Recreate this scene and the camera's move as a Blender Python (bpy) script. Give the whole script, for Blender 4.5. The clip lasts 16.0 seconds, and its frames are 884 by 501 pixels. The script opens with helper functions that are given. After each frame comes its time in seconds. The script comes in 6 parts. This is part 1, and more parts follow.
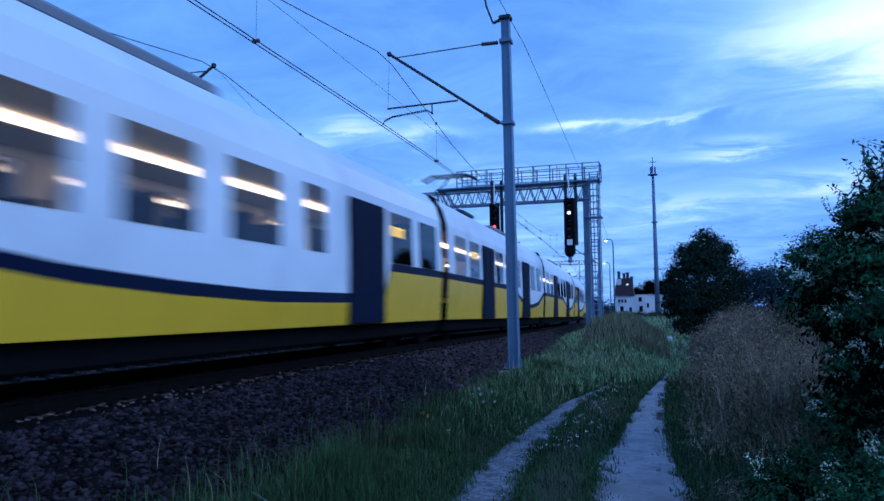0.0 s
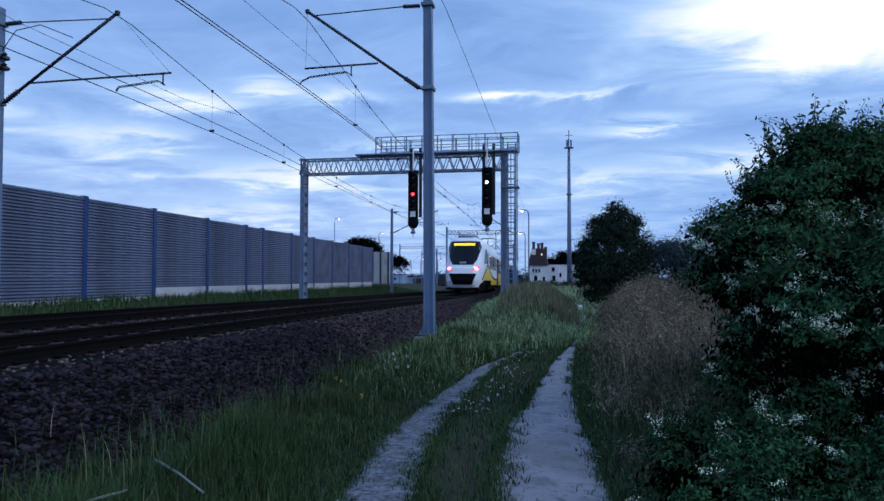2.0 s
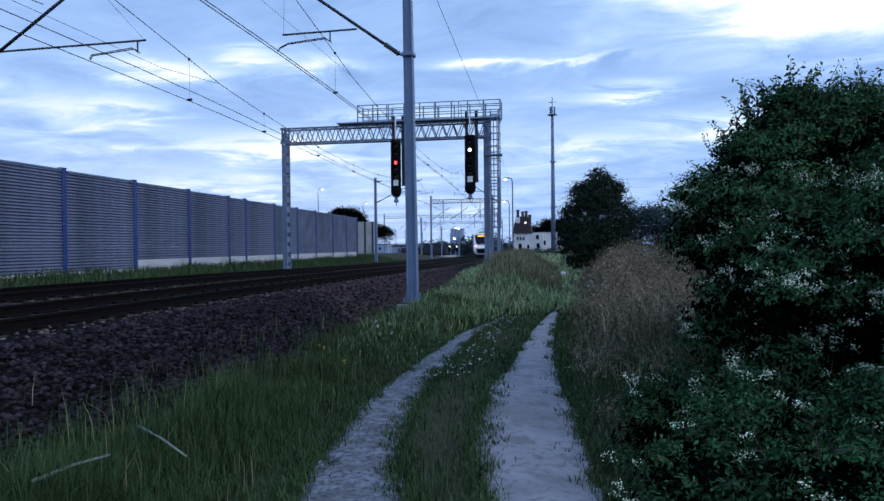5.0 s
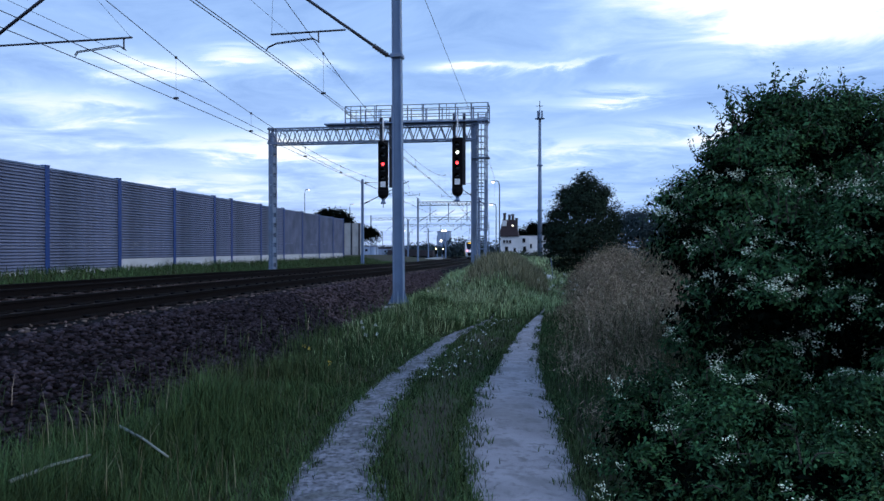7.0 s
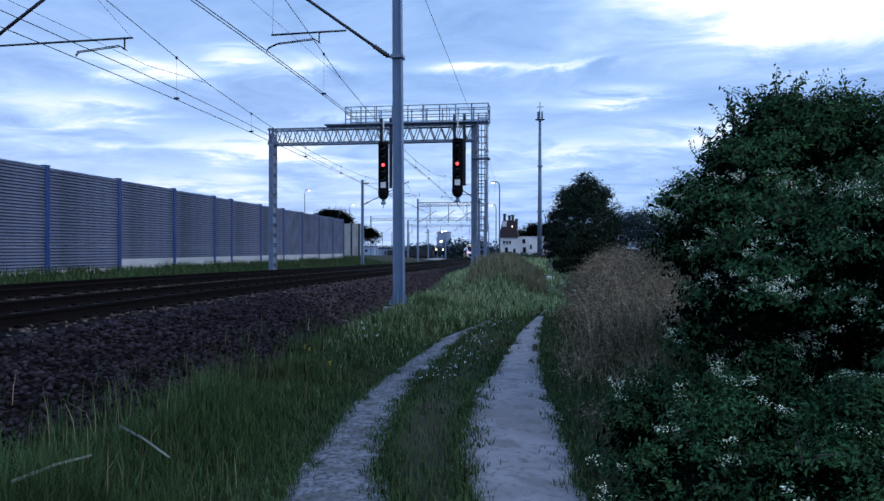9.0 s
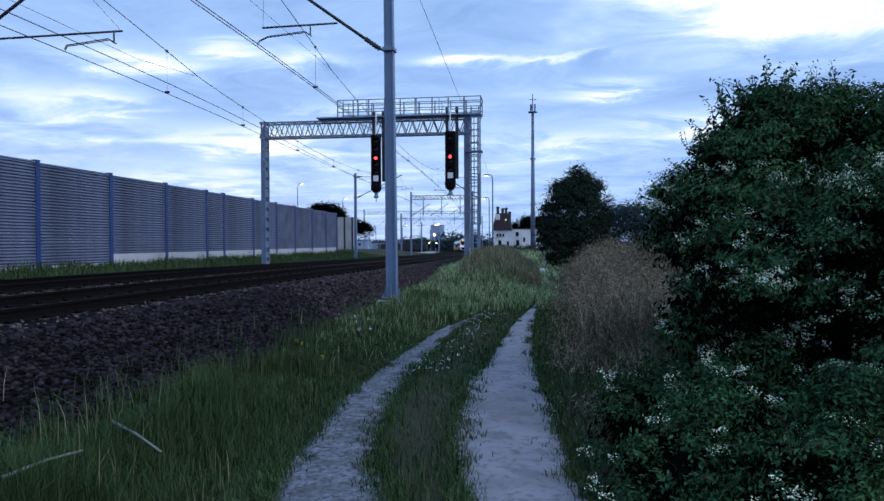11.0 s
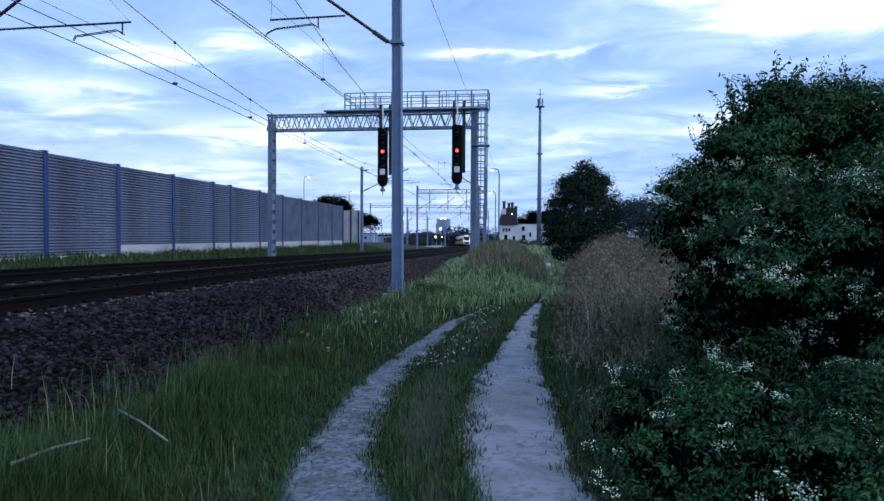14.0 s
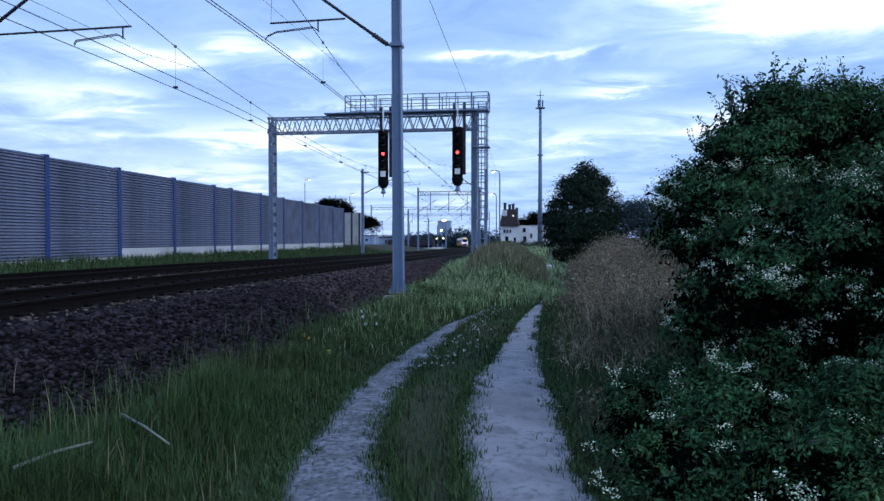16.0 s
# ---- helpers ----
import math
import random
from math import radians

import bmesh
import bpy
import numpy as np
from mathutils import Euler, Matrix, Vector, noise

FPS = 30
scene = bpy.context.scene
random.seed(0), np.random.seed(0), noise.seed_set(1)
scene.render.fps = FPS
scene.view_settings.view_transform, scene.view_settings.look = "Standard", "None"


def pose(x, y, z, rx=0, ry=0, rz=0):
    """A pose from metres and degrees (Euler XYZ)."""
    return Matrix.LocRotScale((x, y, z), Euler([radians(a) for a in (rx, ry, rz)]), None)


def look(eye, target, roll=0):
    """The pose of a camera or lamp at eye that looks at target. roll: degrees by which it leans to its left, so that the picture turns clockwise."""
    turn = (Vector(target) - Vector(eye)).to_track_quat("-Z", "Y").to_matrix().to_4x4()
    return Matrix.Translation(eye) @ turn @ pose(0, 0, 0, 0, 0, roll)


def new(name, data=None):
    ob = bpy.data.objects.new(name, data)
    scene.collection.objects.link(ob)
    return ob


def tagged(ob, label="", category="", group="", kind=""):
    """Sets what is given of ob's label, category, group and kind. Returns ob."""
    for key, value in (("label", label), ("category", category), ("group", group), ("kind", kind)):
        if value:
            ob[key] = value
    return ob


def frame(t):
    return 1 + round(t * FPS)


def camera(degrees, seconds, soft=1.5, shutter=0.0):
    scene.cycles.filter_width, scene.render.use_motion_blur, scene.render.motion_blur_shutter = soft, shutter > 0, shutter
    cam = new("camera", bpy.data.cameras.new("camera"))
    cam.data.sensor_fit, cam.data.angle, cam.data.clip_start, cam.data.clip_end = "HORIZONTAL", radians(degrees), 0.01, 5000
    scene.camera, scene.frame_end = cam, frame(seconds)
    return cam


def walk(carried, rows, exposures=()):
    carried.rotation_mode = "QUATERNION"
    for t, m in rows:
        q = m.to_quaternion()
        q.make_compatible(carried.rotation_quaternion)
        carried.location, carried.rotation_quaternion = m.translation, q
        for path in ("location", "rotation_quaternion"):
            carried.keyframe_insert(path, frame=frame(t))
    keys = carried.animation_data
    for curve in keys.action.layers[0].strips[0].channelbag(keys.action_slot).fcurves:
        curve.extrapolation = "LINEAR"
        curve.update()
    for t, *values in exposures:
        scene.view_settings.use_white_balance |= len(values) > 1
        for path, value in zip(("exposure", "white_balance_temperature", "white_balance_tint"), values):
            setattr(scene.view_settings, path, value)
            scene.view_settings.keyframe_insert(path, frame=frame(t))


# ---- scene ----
cam = camera(64.61, 16.0, soft=1.5, shutter=0.6)
PATH = [
    (0, -0.079, -0.036, 1.789, 94.763, 0.610, 17.498),
    (0.5, -0.069, -0.038, 1.778, 93.844, 0.161, 16.254),
    (1, -0.062, -0.009, 1.760, 93.268, -0.243, 13.410),
    (1.5, -0.076, 0.032, 1.761, 92.684, -0.141, 11.500),
    (2, -0.077, 0.039, 1.751, 92.120, -0.100, 10.737),
    (2.5, -0.067, 0.037, 1.741, 91.095, 0.172, 10.579),
    (3, -0.051, 0.007, 1.730, 90.181, 0.188, 10.035),
    (3.5, -0.041, 0.014, 1.728, 89.816, 0.329, 9.751),
    (4, -0.024, 0.016, 1.720, 89.572, 1.047, 9.955),
    (6.5, -0.014, 0.028, 1.703, 89.664, -0.187, 8.669),
    (7, -0.015, 0.023, 1.702, 89.783, 0.033, 8.415),
    (7.5, -0.021, 0.015, 1.705, 90.570, 0.064, 8.774),
    (8, -0.022, 0.028, 1.708, 90.545, -0.064, 8.476),
    (8.5, -0.027, 0.020, 1.706, 90.163, -0.120, 8.467),
    (11, -0.008, 0.020, 1.701, 89.281, 0.235, 7.870),
    (11.5, -0.005, 0.019, 1.691, 88.813, 0.137, 8.157),
    (12, 0.001, 0.023, 1.696, 88.474, 0.254, 7.993),
    (12.5, -0.000, 0.028, 1.696, 88.645, 0.054, 8.083),
    (13, -0.007, 0.027, 1.699, 88.622, -0.193, 8.159),
    (13.5, -0.006, 0.011, 1.701, 88.620, -0.321, 8.154),
    (14, -0.013, 0.018, 1.693, 88.798, -0.291, 8.352),
    (14.5, -0.011, 0.027, 1.700, 88.990, -0.408, 8.046),
    (15, -0.012, 0.011, 1.703, 89.231, -0.290, 8.253),
    (15.5, -0.006, 0.003, 1.701, 89.157, -0.294, 8.388),
    (16, 0.001, -0.001, 1.699, 88.940, -0.000, 8.440),
]
# exposure and white balance follow the clip's own camera
EXPO = [(0, -0.42, 4480, 10), (0.5, -0.50, 4380, 10), (1.0, -0.44, 5250, 10), (1.5, -0.34, 6000, 10), (2.0, -0.32, 6000, 10),
        (3.0, -0.16, 6400, 10), (4.0, -0.10, 6450, 10), (7.0, -0.02, 6400, 10), (8.5, -0.06, 6400, 10), (11.0, -0.03, 6500, 10), (12.0, 0.09, 6450, 10), (16.0, 0.10, 6420, 10)]
walk(cam, [(r[0], pose(*r[1:])) for r in PATH], EXPO)


# ---- sky and sun ----
def build_sky():
    w = bpy.data.worlds.new("dusk_sky")
    scene.world = w
    w.use_nodes = True
    nt = w.node_tree
    nt.nodes.clear()
    N, L = nt.nodes, nt.links

    def math_node(op, a, b=None, clamp=False):
        n = N.new("ShaderNodeMath")
        n.operation, n.use_clamp = op, clamp
        for i, v in enumerate((a, b)):
            if v is None:
                continue
            if isinstance(v, (int, float)):
                n.inputs[i].default_value = v
            else:
                L.new(v, n.inputs[i])
        return n.outputs[0]

    co = N.new("ShaderNodeTexCoord")
    sep = N.new("ShaderNodeSeparateXYZ")
    L.new(co.outputs["Generated"], sep.inputs[0])
    dx, dy, dz = sep.outputs
    az = math_node("ARCTAN2", math_node("MULTIPLY", dx, -1.0), dy)        # left of the track's line is positive
    el = math_node("ARCSINE", dz)
    # cloud sheet at one height, seen in perspective
    h = math_node("ADD", math_node("MAXIMUM", dz, 0.0), 0.09)
    com = N.new("ShaderNodeCombineXYZ")
    L.new(math_node("DIVIDE", dx, h), com.inputs[0])
    L.new(math_node("MULTIPLY", math_node("DIVIDE", dy, h), 1.25), com.inputs[1])

    def cloud(scale, detail, rough, off, dist=0.0):
        mp = N.new("ShaderNodeMapping")
        mp.inputs["Location"].default_value = off
        L.new(com.outputs[0], mp.inputs["Vector"])
        n = N.new("ShaderNodeTexNoise")
        n.inputs["Scale"].default_value = scale
        n.inputs["Detail"].default_value = detail
        n.inputs["Roughness"].default_value = rough
        n.inputs["Distortion"].default_value = dist
        L.new(mp.outputs[0], n.inputs["Vector"])
        return n.outputs["Fac"]

    big = cloud(0.42, 5, 0.55, (3.1, 1.7, 0), 0.4)
    fine = cloud(1.9, 9, 0.62, (9.0, 4.0, 0), 0.6)
    mass = math_node("ADD", math_node("MULTIPLY", big, 0.55), math_node("MULTIPLY", math_node("SUBTRACT", fine, 0.08), 0.66))
    # breaks in the cloud where the last daylight comes through (azimuth, elevation, half widths in degrees, strength)
    breaks = [(-17, 18.5, 9, 3.0, 1.1), (-31, 22, 16, 6.5, 1.25), (7.4, 14.3, 2.8, 0.5, 0.9), (30, 13.3, 5, 1.2, 0.7), (19.5, 14.2, 3, 0.8, 0.55), (24.5, 15.3, 2.5, 0.5, 0.4), (33, 10.6, 3, 0.6, 0.35),
              (0.5, 14.5, 5, 0.4, 0.4), (-5.0, 12.0, 3.8, 0.5, 0.42), (23, 8.0, 7, 1.3, 0.55), (36, 9.5, 5, 2.0, 0.35), (28, 5.0, 7, 1.3, 0.4), (-3, 8.3, 8, 1.0, 0.25),
              (48, 12, 9, 2.5, 0.5), (12, 11.0, 6, 0.4, 0.3), (-12, 9.6, 7, 0.6, 0.3), (11, 7.0, 11, 3.5, 0.20), (9, 3.0, 14, 2.5, 0.16)]
    glow = None
    wob = math_node("MULTIPLY", math_node("SUBTRACT", fine, 0.5), 0.09)
    wob2 = math_node("MULTIPLY", math_node("SUBTRACT", big, 0.5), 0.25)
    for a, e, sa, se, k in breaks:
        u = math_node("DIVIDE", math_node("SUBTRACT", math_node("ADD", az, wob2), radians(a)), radians(sa))
        v = math_node("DIVIDE", math_node("SUBTRACT", math_node("ADD", el, wob), radians(e)), radians(se))
        r2 = math_node("ADD", math_node("MULTIPLY", u, u), math_node("MULTIPLY", v, v))
        g = math_node("MULTIPLY", math_node("POWER", 2.718, math_node("MULTIPLY", r2, -1.0)), k)
        glow = g if glow is None else math_node("ADD", glow, g)
    lit = math_node("MULTIPLY", glow, math_node("ADD", math_node("MULTIPLY", fine, 1.6), 0.1))
    tone = math_node("ADD", math_node("MULTIPLY", math_node("SUBTRACT", mass, 0.42), 1.1), lit, clamp=False)
    ramp = N.new("ShaderNodeValToRGB")
    cr = ramp.color_ramp
    cr.elements[0].position, cr.elements[0].color = 0.0, (0.27, 0.46, 0.87, 1)
    cr.elements[1].position, cr.elements[1].color = 1.0, (1.3, 1.3, 1.3, 1)
    for p, c in ((0.18, (0.38, 0.60, 1.03)), (0.40, (0.57, 0.80, 1.16)), (0.65, (1.0, 1.1, 1.22))):
        k = cr.elements.new(p)
        k.color = (*c, 1)
    L.new(tone, ramp.inputs[0])
    # pale, faintly rosy band low on the horizon
    low = math_node("POWER", 2.718, math_node("MULTIPLY", math_node("MAXIMUM", el, 0.0), -13.0))
    rose = math_node("MULTIPLY", low, math_node("ADD", math_node("MULTIPLY", az, 0.8, clamp=True), 0.05), clamp=True)
    mix = N.new("ShaderNodeMix")
    mix.data_type = "RGBA"
    L.new(rose, mix.inputs["Factor"])
    L.new(ramp.outputs[0], mix.inputs["A"])
    mix.inputs["B"].default_value = (0.95, 0.98, 1.24, 1)
    # brighter towards the set sun
    gain = math_node("ADD", 1.0, math_node("MULTIPLY", math_node("MAXIMUM", math_node("SUBTRACT", lit, 0.5), 0.0), 0.5))
    bg = N.new("ShaderNodeBackground")
    L.new(mix.outputs["Result"], bg.inputs["Color"])
    L.new(gain, bg.inputs["Strength"])
    out = N.new("ShaderNodeOutputWorld")
    L.new(bg.outputs[0], out.inputs["Surface"])


build_sky()
sun = new("sun", bpy.data.lights.new("sun", "SUN"))
sun.data.energy, sun.data.angle, sun.data.color = 0.95, radians(35), (1.0, 0.97, 0.95)
sun.matrix_basis = look((0, 0, 0), (-0.80, 0.38, -0.48))


# ---- materials ----
def material(name, color, rough=0.7, metal=0.0, var=0.25, scale=6.0, fine=60.0, bump=0.15, emit=None, dirt=None, island=False, spec=0.5, speck=None):
    m = bpy.data.materials.new(name)
    m.use_nodes = True
    N, L = m.node_tree.nodes, m.node_tree.links
    b = N["Principled BSDF"]
    b.inputs["Roughness"].default_value, b.inputs["Metallic"].default_value = rough, metal
    b.inputs["Specular IOR Level"].default_value = spec
    if emit:
        b.inputs["Base Color"].default_value = (*color, 1)
        b.inputs["Emission Color"].default_value = (*emit[:3], 1)
        b.inputs["Emission Strength"].default_value = emit[3]
        return m
    co = N.new("ShaderNodeTexCoord")

    def noise_fac(s, det):
        n = N.new("ShaderNodeTexNoise")
        n.inputs["Scale"].default_value, n.inputs["Detail"].default_value = s, det
        L.new(co.outputs["Object"], n.inputs["Vector"])
        return n.outputs["Fac"]

    def mix(fac, a, bb, mode="MIX"):
        n = N.new("ShaderNodeMix")
        n.data_type, n.blend_type = "RGBA", mode
        for key, v in (("Factor", fac), ("A", a), ("B", bb)):
            if isinstance(v, (int, float)):
                n.inputs[key].default_value = v
            elif isinstance(v, tuple):
                n.inputs[key].default_value = (*v, 1)
            else:
                L.new(v, n.inputs[key])
        return n.outputs["Result"]

    def ramp(fac, lo, hi):
        n = N.new("ShaderNodeMapRange")
        n.inputs["From Min"].default_value, n.inputs["From Max"].default_value = lo, hi
        L.new(fac, n.inputs["Value"])
        return n.outputs["Result"]

    a = noise_fac(scale, 5)
    f = noise_fac(fine, 3)
    dark = tuple(c * (1 - var) for c in color)
    light = tuple(min(1, c * (1 + var)) for c in color)
    col = mix(ramp(a, 0.3, 0.7), dark, light)
    col = mix(ramp(f, 0.25, 0.75), col, mix(0.5, col, tuple(min(1, c * (1 + var * 1.5)) for c in color)))
    if dirt:
        d = noise_fac(scale * 0.37, 6)
        col = mix(ramp(d, 0.48, 0.72), col, dirt)
    if speck:
        sp = noise_fac(speck[0], 5)
        col = mix(ramp(sp, speck[2] - 0.06, speck[2] + 0.16), col, speck[1])
        sp2 = noise_fac(speck[0] * 0.22, 4)
        col = mix(ramp(sp2, 0.52, 0.66), col, mix(0.55, col, speck[1]))
    if island:
        g = N.new("ShaderNodeNewGeometry")
        hs = N.new("ShaderNodeHueSaturation")
        L.new(col, hs.inputs["Color"])
        v = N.new("ShaderNodeMapRange")
        v.inputs["To Min"].default_value, v.inputs["To Max"].default_value = (0.45, 1.6) if island is True else (0.2, island)
        L.new(g.outputs["Random Per Island"], v.inputs["Value"])
        L.new(v.outputs["Result"], hs.inputs["Value"])
        hu = N.new("ShaderNodeMapRange")
        hu.inputs["To Min"].default_value, hu.inputs["To Max"].default_value = 0.475, 0.525
        mm = N.new("ShaderNodeMath")
        mm.operation = "FRACT"
        m2 = N.new("ShaderNodeMath")
        m2.operation = "MULTIPLY"
        m2.inputs[1].default_value = 7.31
        L.new(g.outputs["Random Per Island"], m2.inputs[0])
        L.new(m2.outputs[0], mm.inputs[0])
        L.new(mm.outputs[0], hu.inputs["Value"])
        L.new(hu.outputs["Result"], hs.inputs["Hue"])
        col = hs.outputs["Color"]
    L.new(col, b.inputs["Base Color"])
    if bump:
        bp = N.new("ShaderNodeBump")
        bp.inputs["Strength"].default_value, bp.inputs["Distance"].default_value = bump, 0.02
        L.new(mix(0.5, a, f), bp.inputs["Height"])
        L.new(bp.outputs[0], b.inputs["Normal"])
    return m


def glass(name, tint, clear):
    m = bpy.data.materials.new(name)
    m.use_nodes = True
    N, L = m.node_tree.nodes, m.node_tree.links
    N.clear()
    gl, tr, mx, fr = (N.new(k) for k in ("ShaderNodeBsdfGlossy", "ShaderNodeBsdfTransparent", "ShaderNodeMixShader", "ShaderNodeFresnel"))
    gl.inputs["Roughness"].default_value = 0.03
    tr.inputs["Color"].default_value = (*[c * clear for c in tint], 1)
    fr.inputs["IOR"].default_value = 1.6
    L.new(fr.outputs[0], mx.inputs[0])
    L.new(tr.outputs[0], mx.inputs[1])
    L.new(gl.outputs[0], mx.inputs[2])
    out = N.new("ShaderNodeOutputMaterial")
    L.new(mx.outputs[0], out.inputs["Surface"])
    return m


SOIL = material("soil", (0.05, 0.046, 0.034), 0.95, var=0.35, scale=1.3, fine=40, bump=0.5, dirt=(0.04, 0.06, 0.025), spec=0.08)
DIRT = material("path_dirt", (0.268, 0.258, 0.282), 0.95, var=0.2, scale=2.6, fine=70, bump=0.45, dirt=(0.20, 0.192, 0.2), spec=0.08, speck=(14, (0.17, 0.164, 0.172), 0.56))
STONY = material("path_gravel", (0.185, 0.188, 0.216), 0.95, var=0.35, scale=9, fine=60, bump=0.35, dirt=(0.11, 0.112, 0.105), spec=0.08, speck=(20, (0.075, 0.078, 0.084), 0.5))
PEBBLE = material("pebble", (0.17, 0.17, 0.185), 0.95, var=0.2, scale=20, fine=80, bump=0.3, island=1.9, spec=0.06)
# near black, so the bed reads as shade in the gaps between stones
BALLAST_GAP_SHADE = material("ballast_bed", (0.006, 0.0055, 0.0058), 0.95, var=0.5, scale=9, fine=38, bump=1.0, spec=0.05)
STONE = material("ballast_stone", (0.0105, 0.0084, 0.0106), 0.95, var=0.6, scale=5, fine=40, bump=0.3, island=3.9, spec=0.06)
STONE_DUSTY = material("rust_dusted_stone", (0.030, 0.0225, 0.0255), 0.95, var=0.5, scale=7, fine=50, bump=0.3, island=3.0, spec=0.06)
STONE_OILY = material("oil_stained_stone", (0.070, 0.052, 0.048), 0.95, var=0.4, scale=18, fine=90, bump=0.3, island=2.4, spec=0.06)
# rust taken down to near black, with the rail's own shadow in the colour
RAIL = material("rusty_shaded_rail", (0.006, 0.0045, 0.0045), 0.85, 0.0, var=0.3, scale=8, fine=60, spec=0.1)
RAILTOP = material("rail_running_face", (0.012, 0.010, 0.010), 0.9, 0.0, var=0.1, bump=0, spec=0.06)
SLEEPER = material("concrete_sleeper", (0.060, 0.047, 0.043), 0.9, var=0.5, scale=7, fine=60, bump=0.3, dirt=(0.016, 0.013, 0.012), spec=0.06)
CONCRETE = material("concrete", (0.36, 0.36, 0.36), 0.9, var=0.15, scale=2, fine=50, bump=0.25, dirt=(0.24, 0.24, 0.235))
PLINTH = material("plinth_concrete", (0.52, 0.53, 0.55), 0.9, var=0.1, scale=1.2, fine=40, bump=0.2, dirt=(0.38, 0.38, 0.38))
GALV = material("galvanised_steel", (0.155, 0.205, 0.30), 0.55, 0.1, var=0.15, scale=3, fine=40, bump=0.05, dirt=(0.13, 0.15, 0.19), spec=0.3)
STEEL_GREY = material("grey_painted_steel", (0.13, 0.19, 0.30), 0.55, 0.0, var=0.15, scale=3, fine=40, bump=0.05)
STEEL_DARK = material("dark_tube", (0.018, 0.021, 0.032), 0.6, 0.0, var=0.2, scale=9)
INSUL = material("brown_insulator", (0.025, 0.018, 0.02), 0.25, var=0.2)
WIRE = material("contact_wire", (0.045, 0.045, 0.055), 0.5, 0.5, var=0.1, bump=0)
WALLPANEL = material("grey_noise_panel", (0.128, 0.146, 0.215), 0.7, 0.0, var=0.4, scale=0.9, fine=30, bump=0.05, dirt=(0.092, 0.11, 0.16), spec=0.15)
POSTBLUE = material("blue_post", (0.006, 0.036, 0.165), 0.5, 0.0, var=0.15, scale=3)
BLACK = material("matt_black", (0.005, 0.005, 0.006), 0.85, var=0.2, bump=0, spec=0.1)
WHITE = material("white_marker", (0.75, 0.76, 0.78), 0.6, var=0.06)
YELLOWMARK = material("yellow_mark", (0.65, 0.48, 0.05), 0.6, var=0.1)
T_WHITE = material("train_white", (0.88, 0.895, 0.93), 0.28, var=0.05, scale=1.5, bump=0, dirt=(0.74, 0.76, 0.80))
T_YELLOW = material("train_yellow", (0.82, 0.52, 0.015), 0.35, var=0.07, scale=1.5, bump=0)
T_BLUE = material("train_blue", (0.005, 0.009, 0.035), 0.5, var=0.1, bump=0, spec=0.1)
T_ROOF = material("train_roof", (0.20, 0.21, 0.24), 0.6, var=0.2)
T_DARK = material("train_underframe", (0.006, 0.006, 0.007), 0.9, var=0.35, spec=0.05)
T_DOOR = material("train_door", (0.007, 0.010, 0.032), 0.6, var=0.1, bump=0, spec=0.06)
T_INNER = material("train_inner_lining", (0.70, 0.62, 0.50), 0.7, var=0.1)
T_SEAT = material("train_seat", (0.02, 0.03, 0.10), 0.9, var=0.2)
SHIELD = material("windscreen", (0.005, 0.006, 0.012), 0.12, var=0.1, bump=0, spec=0.2)
PANE = glass("tinted_pane", (0.85, 0.85, 0.88), 0.75)
DISPLAY = material("amber_display", (0.05, 0.03, 0), emit=(1.0, 0.55, 0.02, 2.2))
REDLAMP = material("red_tail_lamp", (0.1, 0, 0), emit=(1.0, 0.28, 0.32, 11))
REDGLOW = material("red_lens", (0.25, 0.01, 0.02), 0.2, emit=(1.0, 0.02, 0.08, 2.4))
CABINLIGHT = material("cabin_light", (1, 0.9, 0.7), emit=(1.0, 0.66, 0.36, 6.0))
SIG_RED = material("signal_red", (0.1, 0, 0), emit=(1.0, 0.05, 0.06, 4.5))
SIG_GREEN = material("signal_green", (0.3, 0.4, 0.35), emit=(0.85, 1.0, 0.85, 4))
LENS = material("unlit_lens", (0.01, 0.012, 0.012), 0.1, var=0.1, bump=0)
LAMPGLOW = material("lamp_glow", (1, 0.85, 0.6), emit=(1.0, 0.82, 0.55, 9))
AMBER = material("amber_signal", (1, 0.7, 0.3), emit=(1.0, 0.75, 0.35, 8))
PLASTER = material("white_plaster", (0.66, 0.67, 0.70), 0.9, var=0.08, scale=1, dirt=(0.52, 0.53, 0.55))
ROOFTILE = material("dark_red_tiles", (0.020, 0.010, 0.013), 0.9, var=0.3, scale=3, fine=30)
BRICKDARK = material("sooty_chimney", (0.03, 0.025, 0.03), 0.9, var=0.3)
HEDGEGREEN = material("hedge_leaves", (0.030, 0.048, 0.026), 0.7, var=0.25, island=True, bump=0, spec=0.25)
LEAF = material("bush_leaf", (0.021, 0.059, 0.022), 0.6, var=0.45, scale=1.2, fine=5, island=2.3, bump=0, spec=0.1)
# near black: the shade deep inside foliage is put into this colour
LEAF_SHADE = material("shade_black_leaf", (0.002, 0.0035, 0.0025), 1.0, var=0.2, island=True, bump=0, spec=0.0)
LEAF_LIGHT = material("young_leaf", (0.060, 0.110, 0.040), 0.85, var=0.3, scale=2, fine=6, island=1.8, bump=0, spec=0.1)
LEAF_TREE = material("dark_tree_leaf", (0.014, 0.025, 0.016), 0.85, var=0.3, scale=0.8, island=1.8, bump=0, spec=0.1)
# the blue cast of distance haze is mixed into this leaf colour
LEAF_HAZED = material("far_hazed_leaf", (0.034, 0.052, 0.058), 0.8, var=0.2, island=True, bump=0, spec=0.1)
PETAL = material("white_petals", (0.58, 0.64, 0.60), 0.9, var=0.1, island=True, bump=0)
BLOSSOM = material("creamy_blossom", (0.60, 0.66, 0.50), 0.9, var=0.15, island=True, bump=0, spec=0.05)
